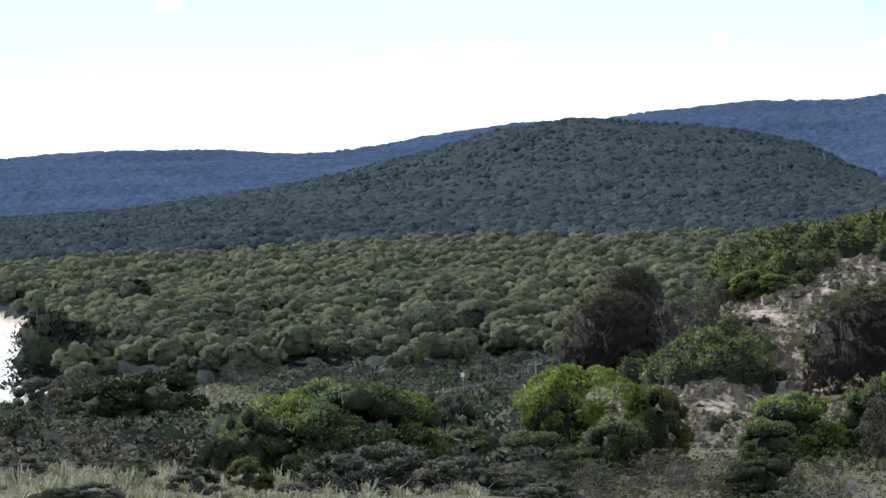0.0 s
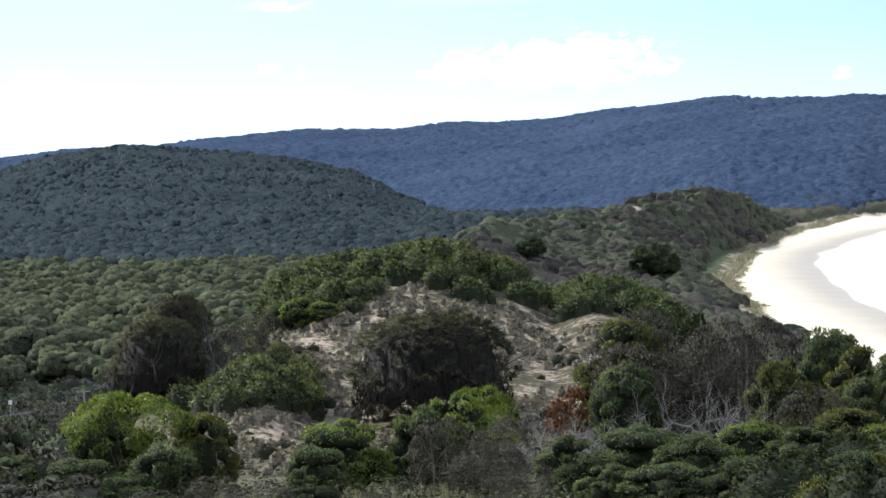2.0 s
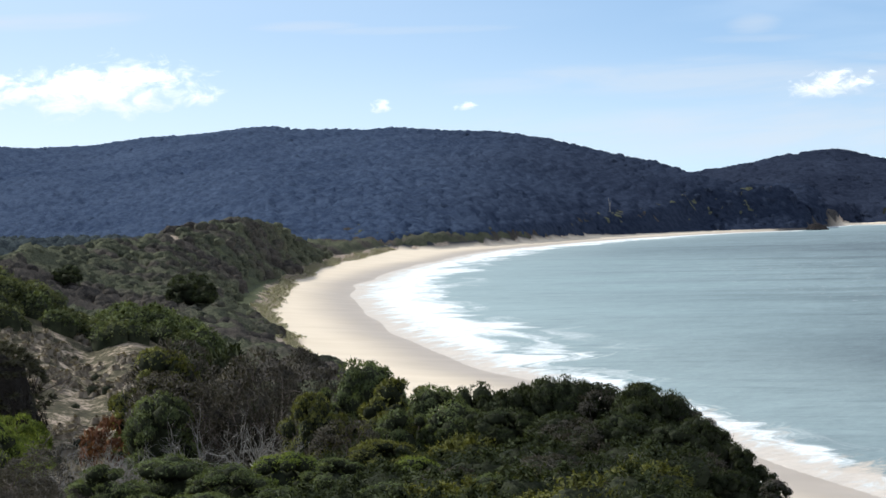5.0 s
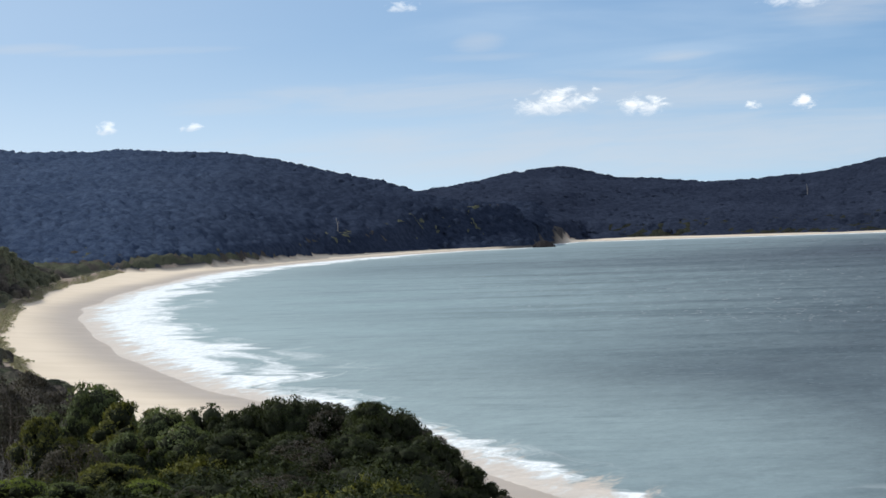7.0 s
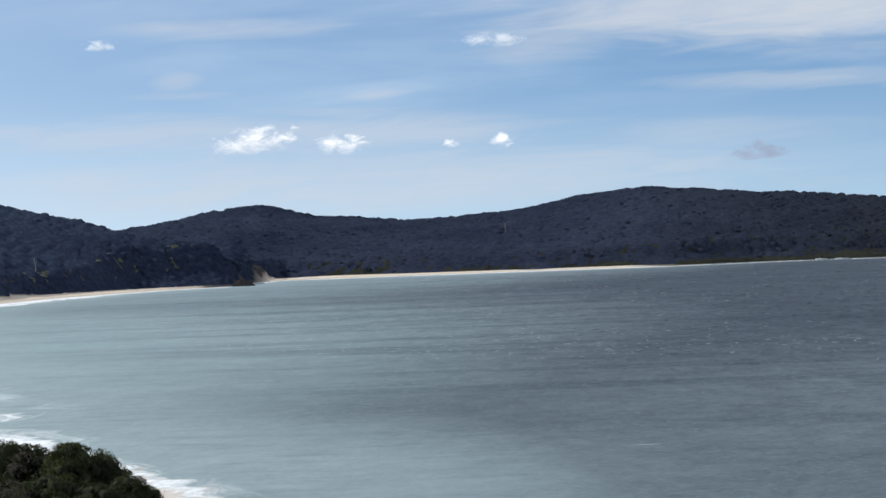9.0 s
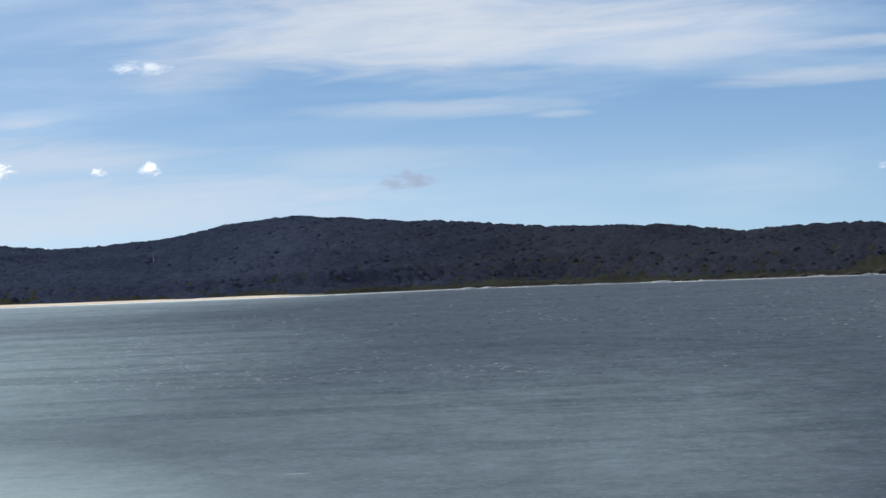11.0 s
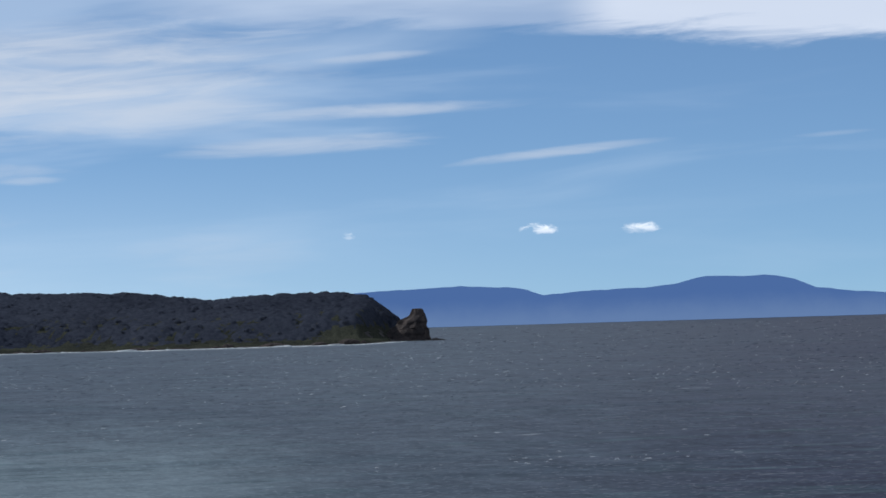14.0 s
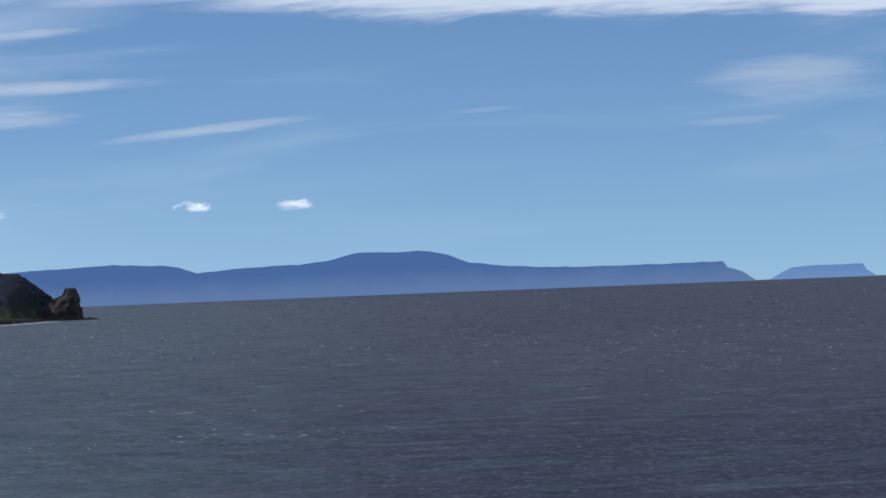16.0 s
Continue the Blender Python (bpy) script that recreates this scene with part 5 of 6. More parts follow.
frames = [branch_frame(5, 0.55) for _ in range(3)]
greens = [round_crown() for _ in range(4)]
kind("green", greens, LEAF_GREEN, frames)
kind("bright", greens[1:] + greens[:1], LEAF_BRIGHT, frames)
kind("dark", [round_crown(44, 145, 0.0155) for _ in range(3)], LEAF_DARK, frames)
kind("olive", [round_crown(48, 140, 0.015, 0.08, 0.13) for _ in range(3)], LEAF_OLIVE, frames)
kind("grey", [round_crown(46, 110, 0.016, 0.0, 0.13) for _ in range(3)], LEAF_GREY, [twig_frame(6, 2) for _ in range(2)], DEAD)
kind("brown", [sparse_crown(54, 130, 0.0115, 0.08) for _ in range(3)], LEAF_BROWN, [twig_frame(9, 2) for _ in range(2)], BARK)
kind("rust", [sparse_crown(30, 60, 0.035, 0.1)], LEAF_RUST, [twig_frame(5, 2)], DEAD)
kind("sheoak", [drooping_crown() for _ in range(2)], LEAF_NEEDLE, [branch_frame(13, 0.62, 1, 0.013, 0.25) for _ in range(2)], BARK, NEEDLE_SHADE)
kind("tree", [sparse_crown(34, 230, 0.0145, 0.3) for _ in range(2)], LEAF_BRIGHT, [branch_frame(5, 0.62, 2, 0.02, 0.5) for _ in range(2)], BARK)
kind("pine", [pine_crown() for _ in range(2)], LEAF_PINE, [branch_frame(1, 0.9, 0, 0.03)])
kind("green_far", [round_crown(34, 80, 0.026) for _ in range(3)], LEAF_GREEN, [branch_frame(4, 0.5, 0)])
kind("dark_far", [round_crown(34, 80, 0.026) for _ in range(3)], LEAF_DARK, [branch_frame(4, 0.5, 0)])
MESHES["dead"] = ([], [mesh_from("stem", *twig_frame(8, 3), [DEAD]) for _ in range(3)])
NAMES = {"green": ("shrub", "rounded green coastal shrub with dense leaves", "shrub"), "bright": ("shrub", "bright yellow-green leafy shrub on a dune", "shrub"),
         "dark": ("shrub", "dark green dense shrub on a sandy slope", "shrub"), "olive": ("shrub", "olive-yellow flowering coastal shrub", "shrub"),
         "grey": ("shrub", "grey-leaved twiggy coastal shrub among grass", "shrub"), "brown": ("shrub", "brown half-bare twiggy shrub", "shrub"),
         "rust": ("shrub", "small dead rust-red shrub", "shrub"), "sheoak": ("sheoak_tree", "dark drooping sheoak with a broad domed crown", "tree"),
         "tree": ("tree", "open-crowned bright green tree with dark branches", "tree"), "pine": ("pine_tree", "dark spreading pine tree", "tree"),
         "dead": ("dead_shrub", "bare weathered grey dead shrub", "dead shrub")}
GROUPS = {"sheoak": "sheoaks beside the dune", "pine": "pines on the plain", "tree": "open trees below the dune", "dead": "dead shrubs on the slope"}
COUNT = [0]


def plant(sort, x, y, wide, high, sink=0.12):
    crowns, branches = MESHES[sort + "_far" if y > 152 and sort in ("green", "dark") else sort]
    name, label, cat = NAMES[sort]
    COUNT[0] += 1
    i = COUNT[0]
    ob = new(name)
    z = float(ground_z(np.array([x]), np.array([y]))[0])
    ob.matrix_basis = pose(x, y, z - sink, 0, 0, i * 77.0 % 360) @ Matrix.Diagonal((wide, wide, high, 1))
    tagged(ob, label, cat, GROUPS.get(sort, "shrubs on the dune and slope"))
    if branches:
        new("stem", branches[i % len(branches)]).parent = ob
    if crowns:
        new("crown", crowns[i % len(crowns)]).parent = ob
    return ob


# dune, slope and headland
plant("bright", -5.5, 115.9, 4.5, 3.7)
plant("green", -3.2, 114.0, 4.4, 3.8)
plant("green", -1.6, 117.0, 3.2, 3.5)
plant("bright", -4.3, 117.5, 4.0, 4.2)
plant("green", -4.4, 112.6, 3.6, 3.0)
plant("bright", -2.2, 115.6, 3.6, 3.7)
plant("green", -6.6, 114.4, 3.0, 3.0)
plant("green", -6.7, 112.8, 2.2, 3.0)
plant("grey", -1.7, 86.0, 2.8, 2.0)
plant("grey", -0.0, 84.0, 2.6, 1.6)
plant("grey", -2.8, 82.0, 1.9, 1.5)
plant("grey", 1.4, 88.0, 1.8, 1.3)
plant("brown", 4.0, 95.9, 2.5, 1.6)
plant("grey", 2.1, 81.1, 1.6, 0.9)
plant("tree", 5.0, 137.9, 5.1, 4.5)
plant("bright", 4.0, 136.9, 2.8, 3.8)
plant("green", 5.7, 124.9, 2.6, 2.4)
plant("green", 0.6, 124.0, 3.0, 1.6)
plant("green", 2.6, 122.0, 2.8, 1.8)
plant("green", 3.8, 117.9, 2.5, 1.7)
plant("olive", 7.9, 137.8, 2.7, 3.6)
plant("bright", 12.5, 129.4, 3.7, 3.0)
plant("green", 11.3, 126.5, 2.3, 2.2)
plant("dark", 9.7, 111.6, 2.5, 1.6)
plant("brown", 8.1, 111.7, 2.7, 1.8)
plant("brown", 7.0, 117.8, 1.9, 1.6)
plant("grey", -0.1, 160.0, 2.7, 3.6)
plant("dead", 11.3, 103.4, 2.5, 2.2)
plant("dead", 3.1, 91.9, 1.6, 1.2)
plant("brown", 10.9, 107.4, 2.1, 1.7)
plant("bright", 17.2, 132.9, 2.9, 3.9)
plant("tree", 18.8, 136.7, 3.0, 4.0)
plant("green", 15.6, 130.1, 2.6, 3.5)
plant("brown", 18.5, 128.7, 2.7, 2.8)
plant("brown", 16.2, 116.9, 2.7, 1.8)
plant("sheoak", 22.4, 181.6, 9.0, 5.6)
plant("sheoak", 8.8, 193.8, 5.4, 4.7)
plant("sheoak", 10.1, 198.7, 4.6, 6.1)
plant("sheoak", 7.3, 196.0, 3.6, 3.9)
plant("dead", 11.6, 193.7, 2.6, 5.2)
plant("dead", 12.6, 195.0, 2.2, 3.9)
plant("brown", 13.1, 195.6, 4.1, 4.1)
plant("brown", 14.9, 201.5, 3.4, 4.2)
plant("brown", 11.6, 201.0, 3.4, 4.6)
plant("bright", 18.0, 209.4, 2.6, 1.9)
plant("bright", 19.3, 208.6, 2.0, 1.4)
plant("green", 17.0, 210.6, 2.2, 1.7)
plant("brown", 28.3, 153.4, 4.7, 6.3)
plant("dark", 30.4, 155.0, 4.7, 6.3)
plant("olive", 27.4, 152.6, 4.3, 5.8)
plant("brown", 27.9, 147.4, 4.1, 4.9)
plant("brown", 30.3, 151.0, 3.9, 5.3)
plant("green", 26.2, 145.7, 3.1, 4.2)
plant("rust", 24.3, 148.0, 2.3, 3.1)
plant("dead", 22.9, 144.2, 2.6, 3.2)
plant("dead", 24.6, 141.9, 3.0, 2.8)
plant("dead", 20.9, 140.4, 2.5, 3.3)
plant("dead", 27.1, 143.5, 2.9, 3.9)
plant("brown", 32.0, 148.6, 4.7, 6.3)
plant("brown", 30.6, 146.8, 4.2, 5.7)
plant("brown", 33.2, 149.4, 4.2, 5.7)
plant("dead", 29.0, 137.0, 2.9, 3.5)
plant("dead", 28.5, 139.1, 2.9, 3.9)
plant("dark", 30.2, 157.1, 4.5, 6.1)
plant("brown", 27.4, 149.5, 3.9, 5.2)
plant("green", 34.2, 141.9, 3.9, 5.2)
plant("olive", 34.8, 137.7, 3.9, 4.3)
plant("green", 32.9, 141.2, 3.2, 4.3)
plant("olive", 31.2, 138.5, 2.9, 3.9)
plant("green", 35.5, 135.4, 2.9, 4.0)
plant("dark", 37.4, 136.0, 2.9, 4.0)
plant("dark", 38.1, 133.7, 2.8, 3.8)
plant("dark", 39.4, 134.3, 3.0, 4.0)
plant("dark", 40.4, 133.0, 3.0, 4.0)
plant("brown", 41.2, 131.7, 2.6, 3.5)
plant("olive", 43.2, 132.1, 2.7, 3.7)
plant("green", 34.7, 129.4, 3.0, 3.2)
plant("dark", 36.3, 128.0, 3.2, 2.7)
plant("dark", 38.0, 126.4, 3.0, 2.5)
plant("green", 32.8, 129.9, 2.6, 3.2)
plant("brown", 30.2, 128.5, 3.0, 2.9)
plant("dark", 39.7, 124.8, 2.7, 2.1)
plant("green", 20.9, 114.1, 3.2, 2.3)
plant("green", 18.3, 111.5, 2.6, 2.2)
plant("green", 22.1, 110.8, 2.7, 2.0)
plant("bright", 25.4, 117.3, 2.7, 2.1)
plant("olive", 29.1, 118.5, 3.0, 2.3)
plant("green", 25.9, 112.0, 2.6, 1.9)
plant("bright", 29.2, 114.3, 2.1, 1.8)
plant("bright", 29.6, 105.9, 2.0, 1.7)
plant("green", 30.4, 103.6, 2.1, 1.4)
plant("brown", 29.0, 109.2, 2.4, 1.9)
plant("green", 25.9, 104.9, 2.4, 1.6)
plant("green", 22.2, 103.6, 2.6, 1.7)
plant("green", 19.3, 101.2, 2.7, 1.6)
plant("green", 17.8, 102.5, 2.0, 1.7)
plant("brown", 16.3, 116.9, 2.1, 2.4)
plant("brown", 16.1, 108.8, 2.1, 2.0)
plant("dead", 34.7, 114.9, 2.9, 1.7)
plant("dead", 32.1, 112.5, 2.5, 1.6)
plant("dead", 21.5, 133.3, 2.8, 2.9)
plant("dead", 19.6, 132.6, 2.6, 3.2)
plant("dead", 23.4, 134.0, 2.4, 2.6)
plant("brown", 33.2, 104.9, 2.3, 1.6)
plant("brown", 15.4, 123.0, 2.3, 3.1)
plant("olive", 35.1, 106.3, 2.2, 1.7)
plant("dark", 39.7, 133.2, 3.0, 4.0)
plant("dark", 41.4, 132.7, 2.8, 3.8)
plant("dark", 42.5, 130.2, 2.7, 3.6)
plant("dark", 43.9, 130.8, 2.4, 3.2)
plant("brown", 44.4, 129.6, 2.1, 2.8)
plant("dark", 44.8, 128.4, 2.0, 2.6)
plant("dark", 45.1, 127.2, 2.0, 2.4)
plant("dark", 45.3, 125.1, 1.9, 2.2)
plant("grey", 45.2, 123.0, 1.7, 1.9)
plant("dark", 38.9, 121.9, 2.9, 2.7)
plant("dark", 40.4, 120.4, 2.7, 2.2)
plant("brown", 37.0, 121.5, 2.9, 2.5)
plant("dark", 36.5, 110.1, 2.1, 1.6)
plant("dead", 35.5, 112.5, 2.9, 2.0)
plant("dark", 42.0, 129.4, 2.2, 3.0)
plant("dark", 43.4, 126.4, 1.9, 2.6)
plant("brown", 39.3, 114.4, 2.3, 1.8)
plant("dark", 39.9, 113.2, 2.1, 1.9)
plant("brown", 32.8, 110.2, 2.6, 2.0)
plant("green", 28.8, 103.0, 2.2, 1.7)
plant("brown", 33.1, 102.8, 2.3, 1.4)
plant("brown", 31.2, 101.3, 2.1, 1.5)
plant("pine", -78.9, 685.5, 21.1, 17.3)
plant("pine", -74.0, 696.1, 12.4, 12.1)
plant("pine", -84.5, 942.5, 14.5, 11.6)
plant("dark", -43.1, 427.8, 10.4, 6.7)
plant("dark", -36.5, 428.4, 11.8, 8.1)
plant("brown", -37.9, 638.9, 9.3, 5.3)
plant("brown", -48.6, 447.4, 8.0, 7.4)
plant("grey", -55.3, 466.7, 8.3, 7.3)
plant("dark", -21.6, 299.2, 4.4, 2.4)
plant("brown", -19.8, 189.0, 4.0, 3.0)
plant("dark", 179.5, 947.7, 13.2, 10.6)
plant("dark", 149.8, 977.6, 9.3, 7.4)
plant("dark", 192.4, 995.9, 8.2, 6.5)
plant("grey", -9.5, 79.4, 1.4, 1.0)
plant("dark", -7.0, 75.7, 1.1, 0.8)
plant("grey", -5.6, 73.8, 1.2, 0.7)
plant("grey", -7.0, 66.4, 1.3, 0.6)
plant("olive", -4.9, 81.9, 1.2, 1.3)
plant("dark", -7.6, 66.1, 1.2, 0.5)
plant("grey", -3.7, 75.9, 1.3, 0.7)
plant("dark", -7.3, 107.8, 1.3, 1.7)

# ---- grasses: marram below the lookout, dry tussocks on the dune face ----
def blades(x, y, n, high, spread, width, droop, lift=0.0):
    """Bent grass blades in tufts: two quads a blade, joined as one mesh."""
    z = ground_z(x, y) + lift
    m = len(x) * n
    bx, by, bz = (np.repeat(v, n) for v in (x, y, z))
    hh = np.repeat(high, n) * rng.uniform(0.55, 1.15, m)
    ang = rng.uniform(0, 2 * math.pi, m)
    out = rng.uniform(0.2, 1.0, m) * np.repeat(spread, n)
    dx, dy = np.cos(ang), np.sin(ang)
    px, py = -dy * width, dx * width
    rows = []
    for f, o, w in ((0, 0.15, 1.0), (0.6, 0.5, 0.8), (1.0, 1.0, 0.15)):
        cx, cy = bx + dx * out * o, by + dy * out * o
        cz = bz + hh * (f - droop * o * o * f)
        rows += [np.stack([cx - px * w, cy - py * w, cz], 1), np.stack([cx + px * w, cy + py * w, cz], 1)]
    v = np.stack(rows, 1).reshape(-1, 3)
    i = np.arange(m) * 6
    return v, np.concatenate([np.stack([i, i + 1, i + 3, i + 2], 1), np.stack([i + 2, i + 3, i + 5, i + 4], 1)])


x, y = scatter(-9, 0.5, 66, 112, 0.8)
keep = value_noise(x, y, 5, 61) + 0.5 * value_noise(x, y, 1.7, 66) > -0.6
x, y = x[keep], y[keep]
tall = 0.95 * (0.45 + 0.55 * np.clip(value_noise(x, y, 2.6, 65) + 0.4, 0, 1)) * rng.uniform(0.6, 1.3, len(x))
v, f = blades(x, y, 30, tall, tall * rng.uniform(0.7, 1.3, len(x)), 0.011, 0.55)
tagged(new("marram_grass", mesh_from("marram_grass", v, f, [GRASS])), "pale green and straw marram grass on a slope", "grass", kind="stuff")
x, y = scatter(0.5, 13.0, 84, 132, 1.1)
v, f = blades(x, y, 12, rng.uniform(0.4, 0.8, len(x)), rng.uniform(0.2, 0.5, len(x)), 0.01, 0.25)
tagged(new("undergrowth", mesh_from("undergrowth", v, f, [GRASS])), "straw-coloured grass between shrubs", "grass", kind="stuff")
def tuft(n=26, hearted=True):
    """A tussock one metre wide and high: blades that rise from its heart and droop all round like a mop."""
    ang, out = rng.uniform(0, 2 * math.pi, n), rng.uniform(0.1, 0.5, n)
    ring = np.stack([np.cos(ang), np.sin(ang), np.zeros(n)], 1)
    tip = ring * out[:, None] + np.array([0, 0, 1]) * (1.0 - 3.4 * out ** 2 + rng.uniform(-0.12, 0.12, n))[:, None]
    mid = ring * (out * 0.55)[:, None] + np.array([0, 0, 1]) * (0.98 - 0.75 * out)[:, None]
    side = np.stack([-np.sin(ang), np.cos(ang), np.zeros(n)], 1) * 0.05
    v = np.stack([ring * 0.05 + np.array([0, 0, 0.5]), mid - side, tip, mid + side], 1).reshape(-1, 3)
    f, nv = np.arange(4 * n).reshape(n, 4), np.repeat(unit(ring * out[:, None] * 2.4 + np.array([0, 0, 0.8]) + rng.normal(0, 0.15, (n, 3))), 4, axis=0)
    if not hearted:
        return v, f, nv
    heart = dome_tree(4, 2, 6, 0.0, 0.3, 0, 0, 0.4, 1.7, 1.0, 0.06)
    return np.concatenate([v, heart[0] * np.array([0.66, 0.66, 0.7])]), np.concatenate([f, heart[1] + 4 * n]), np.concatenate([nv, heart[2]])


tufts = [tuft(20) for _ in range(6)]
loose_tufts = [tuft(11, False) for _ in range(6)]
x, y = scatter(2.6, 11.6, 146, 226, 0.66)
keep = ((value_noise(x, y, 6, 62) + 0.6 * value_noise(x, y, 2.5, 63)) > -0.45) & (bare_sand(*polar(x, y)) < rng.uniform(0.3, 0.9, len(x)))
x, y = x[keep], y[keep]
k = rng.uniform(0.45, 1.15, len(x))
wood("tussock_grass", x, y, 1.02 * k, 0.44 * k, tufts, TUSSOCK, "dry straw-brown tussocks on a sandy dune", 0.04)
x, y = scatter(-5.2, -2.6, 340, 660, 1.5)
keep = meadow(*polar(x, y))
x, y = x[keep], y[keep]
k = rng.uniform(0.5, 1.4, len(x))
wood("meadow_grass", x, y, 1.6 * k, 0.6 * k, tufts, GRASS, "rough tan-green grass in a clearing", 0.04)
# pale grass on the bank above the beach
x, y = scatter(10.4, 15.5, 700, 2350, 1.5)
edge = inland(x, y) - beach_width(x, y) + 2.5 * value_noise(x, y, 12, 18)
keep = (edge > -1.5) & (edge < 5) & (value_noise(x, y, 5, 19) > -0.6)
x, y = x[keep], y[keep]
k = rng.uniform(0.6, 1.4, len(x))
wood("bank_grass", x, y, 2.0 * k, 0.95 * k, loose_tufts, BANK_GRASS, "pale green-straw grass on a bank above the beach", 0.1)
# low green heath that mats the top of the dune, its lower neighbour and a shoulder of the face
heath_kinds = [heath_bush() for _ in range(6)]
LOWER = [(4.0, 214), (4.9, 214), (5.9, 210.5), (6.3, 215.5), (7.0, 217), (7.5, 216.5), (7.85, 214.5), (8.8, 217), (9.0, 220), (9.3, 216), (10.6, 216), (11.3, 220)]
x, y = scatter(4.0, 11.4, 208, 236, 0.95)
a, d = polar(x, y)
keep = (d > along(a, LOWER) + 2.2 * value_noise(x, y, 3.5, 81)) & (rng.uniform(0, 1, len(x)) < 1.2 - smooth(d, 226, 236))
x, y, a = x[keep], y[keep], a[keep]
k = rng.uniform(0.6, 1.25, len(x)) * (1 + 0.25 * value_noise(x, y, 5, 82))
fresh = (value_noise(x, y, 4.5, 83) + 0.5 * rng.uniform(-1, 1, len(x)) + 1.2 * smooth(a, 9.0, 9.3)) > 0.55
wood("heath_mat", x[~fresh], y[~fresh], 1.75 * k[~fresh], 1.15 * k[~fresh], heath_kinds, [LEAF_MAT, INNER_SHADE], "low dark green heath matted over a dune top", 0.1)
wood("fresh_heath", x[fresh], y[fresh], 1.7 * k[fresh], 1.2 * k[fresh], heath_kinds, [LEAF_GREEN, INNER_SHADE], "fresh green low bushes on a dune top", 0.1)
x, y = scatter(2.9, 5.2, 178, 200, 0.85)
a, d = polar(x, y)
keep = ((a - 4.0) / 1.05) ** 2 + ((d - 190) / 9) ** 2 + 0.3 * value_noise(x, y, 3, 84) < 1
x, y = x[keep], y[keep]
k = rng.uniform(0.6, 1.2, len(x))
wood("shoulder_heath", x, y, 1.8 * k, 1.35 * k, heath_kinds, [LEAF_MAT, INNER_SHADE], "olive-green matted bushes on a dune shoulder", 0.1)
# dark low herbs between the tussocks
x, y = scatter(2.6, 11.6, 148, 214, 3.2)
keep = value_noise(x, y, 9, 64) > -0.2
x, y = x[keep], y[keep]
k = rng.uniform(0.5, 1.3, len(x))
wood("dune_herbs", x, y, 1.1 * k, 0.55 * k, slope_kinds, [LEAF_BROWN, INNER_SHADE], "low dark herbs on dune sand", 0.05)
under_kinds = [small_tree(16, 7, 0.045, -0.1, 0.2, 0.9) for _ in range(5)]
x, y = scatter(0.0, 20.4, 96, 170, 2.5)
a, d = polar(x, y)
keep = ~((a > 3.2) & (a < 10.2) & (d > 143)) & ((a < 12.8) | (d > 140))
x, y = x[keep], y[keep]
k = rng.uniform(0.6, 1.4, len(x))
wood("understorey", x, y, 2.0 * k, 0.95 * k, under_kinds, LEAF_DARK, "dark low understorey between coastal shrubs", 0.1)

fine_kinds = [heath_bush(20, 760, 0.03) for _ in range(5)]
x, y = scatter(12.6, 20.6, 95, 141, 1.8)
k = rng.uniform(0.6, 1.35, len(x)) * (1 - 0.45 * smooth(polar(x, y)[0], 18.3, 20))
tips = value_noise(x, y, 4, 95) + rng.uniform(-0.5, 0.5, len(x)) > 0.35
wood("slope_heath", x[~tips], y[~tips], 2.1 * k[~tips], 1.3 * k[~tips], fine_kinds, [LEAF_DARK, INNER_SHADE], "dark green heath closing the gaps between bushes", 0.1)
wood("slope_heath_tips", x[tips], y[tips], 1.9 * k[tips], 1.35 * k[tips], fine_kinds, [LEAF_OLIVE, INNER_SHADE], "yellow-green tipped heath between dark bushes", 0.1)

# ---- single things ----
def part(name, v, f, mat, parent, label=""):
    ob = new(name, mesh_from(name, v, f, [mat]))
    ob.parent = parent
    if label:
        ob["label"] = label
    return ob


def at(x, y):
    return float(ground_z(np.array([float(x)]), np.array([float(y)]))[0])


def utility_pole(x, y, high):
    """A timber pole with a crossarm and insulators."""
    ob = tagged(new("utility_pole"), "weathered timber utility pole with a crossarm", "utility pole", "poles along the road")
    ob.matrix_basis = pose(x, y, at(x, y), 0, 0, 20)
    part("pole", *tube([(0, 0, -0.5), (0, 0, high * 0.5), (0, 0, high)], [0.17, 0.15, 0.12], 8), TIMBER, ob)
    part("crossarm", *tube([(-1.1, 0.12, high - 0.5), (0, 0.12, high - 0.5), (1.1, 0.12, high - 0.5)], [0.08, 0.08, 0.08], 4), TIMBER, ob)
    for dx in (-1.0, -0.4, 0.4, 1.0):
        part("insulator", *tube([(dx, 0.12, high - 0.44), (dx, 0.12, high - 0.34), (dx, 0.12, high - 0.22)], [0.05, 0.06, 0.04], 6), METAL, ob)
    return ob


def cable(p, q, sag):
    k = np.linspace(0, 1, 13)[:, None]
    pts = np.array(p) * (1 - k) + np.array(q) * k
    pts[:, 2] -= (4 * k * (1 - k))[:, 0] * sag
    return tube(pts, np.full(13, 0.011), 4)


POLES = [(12.3, 519.9, 5.3), (-1.2, 400.0, 4.2), (24.6, 650.0, 5.6)]
poles = [utility_pole(*p) for p in POLES]
wires = tagged(new("power_lines"), "thin power lines sagging between timber poles", "power lines")
for (x0, y0, h0), (x1, y1, h1), sag in (((-6.5, 300, 3.2), POLES[1], 0.5), (POLES[1], POLES[0], 0.8), (POLES[0], POLES[2], 0.8)):
    for off in (-1.0, -0.4, 0.4, 1.0):
        part("wire", *cable((x0 + off, y0, at(x0, y0) + h0 - 0.22), (x1 + off, y1, at(x1, y1) + h1 - 0.22), sag), METAL, wires)

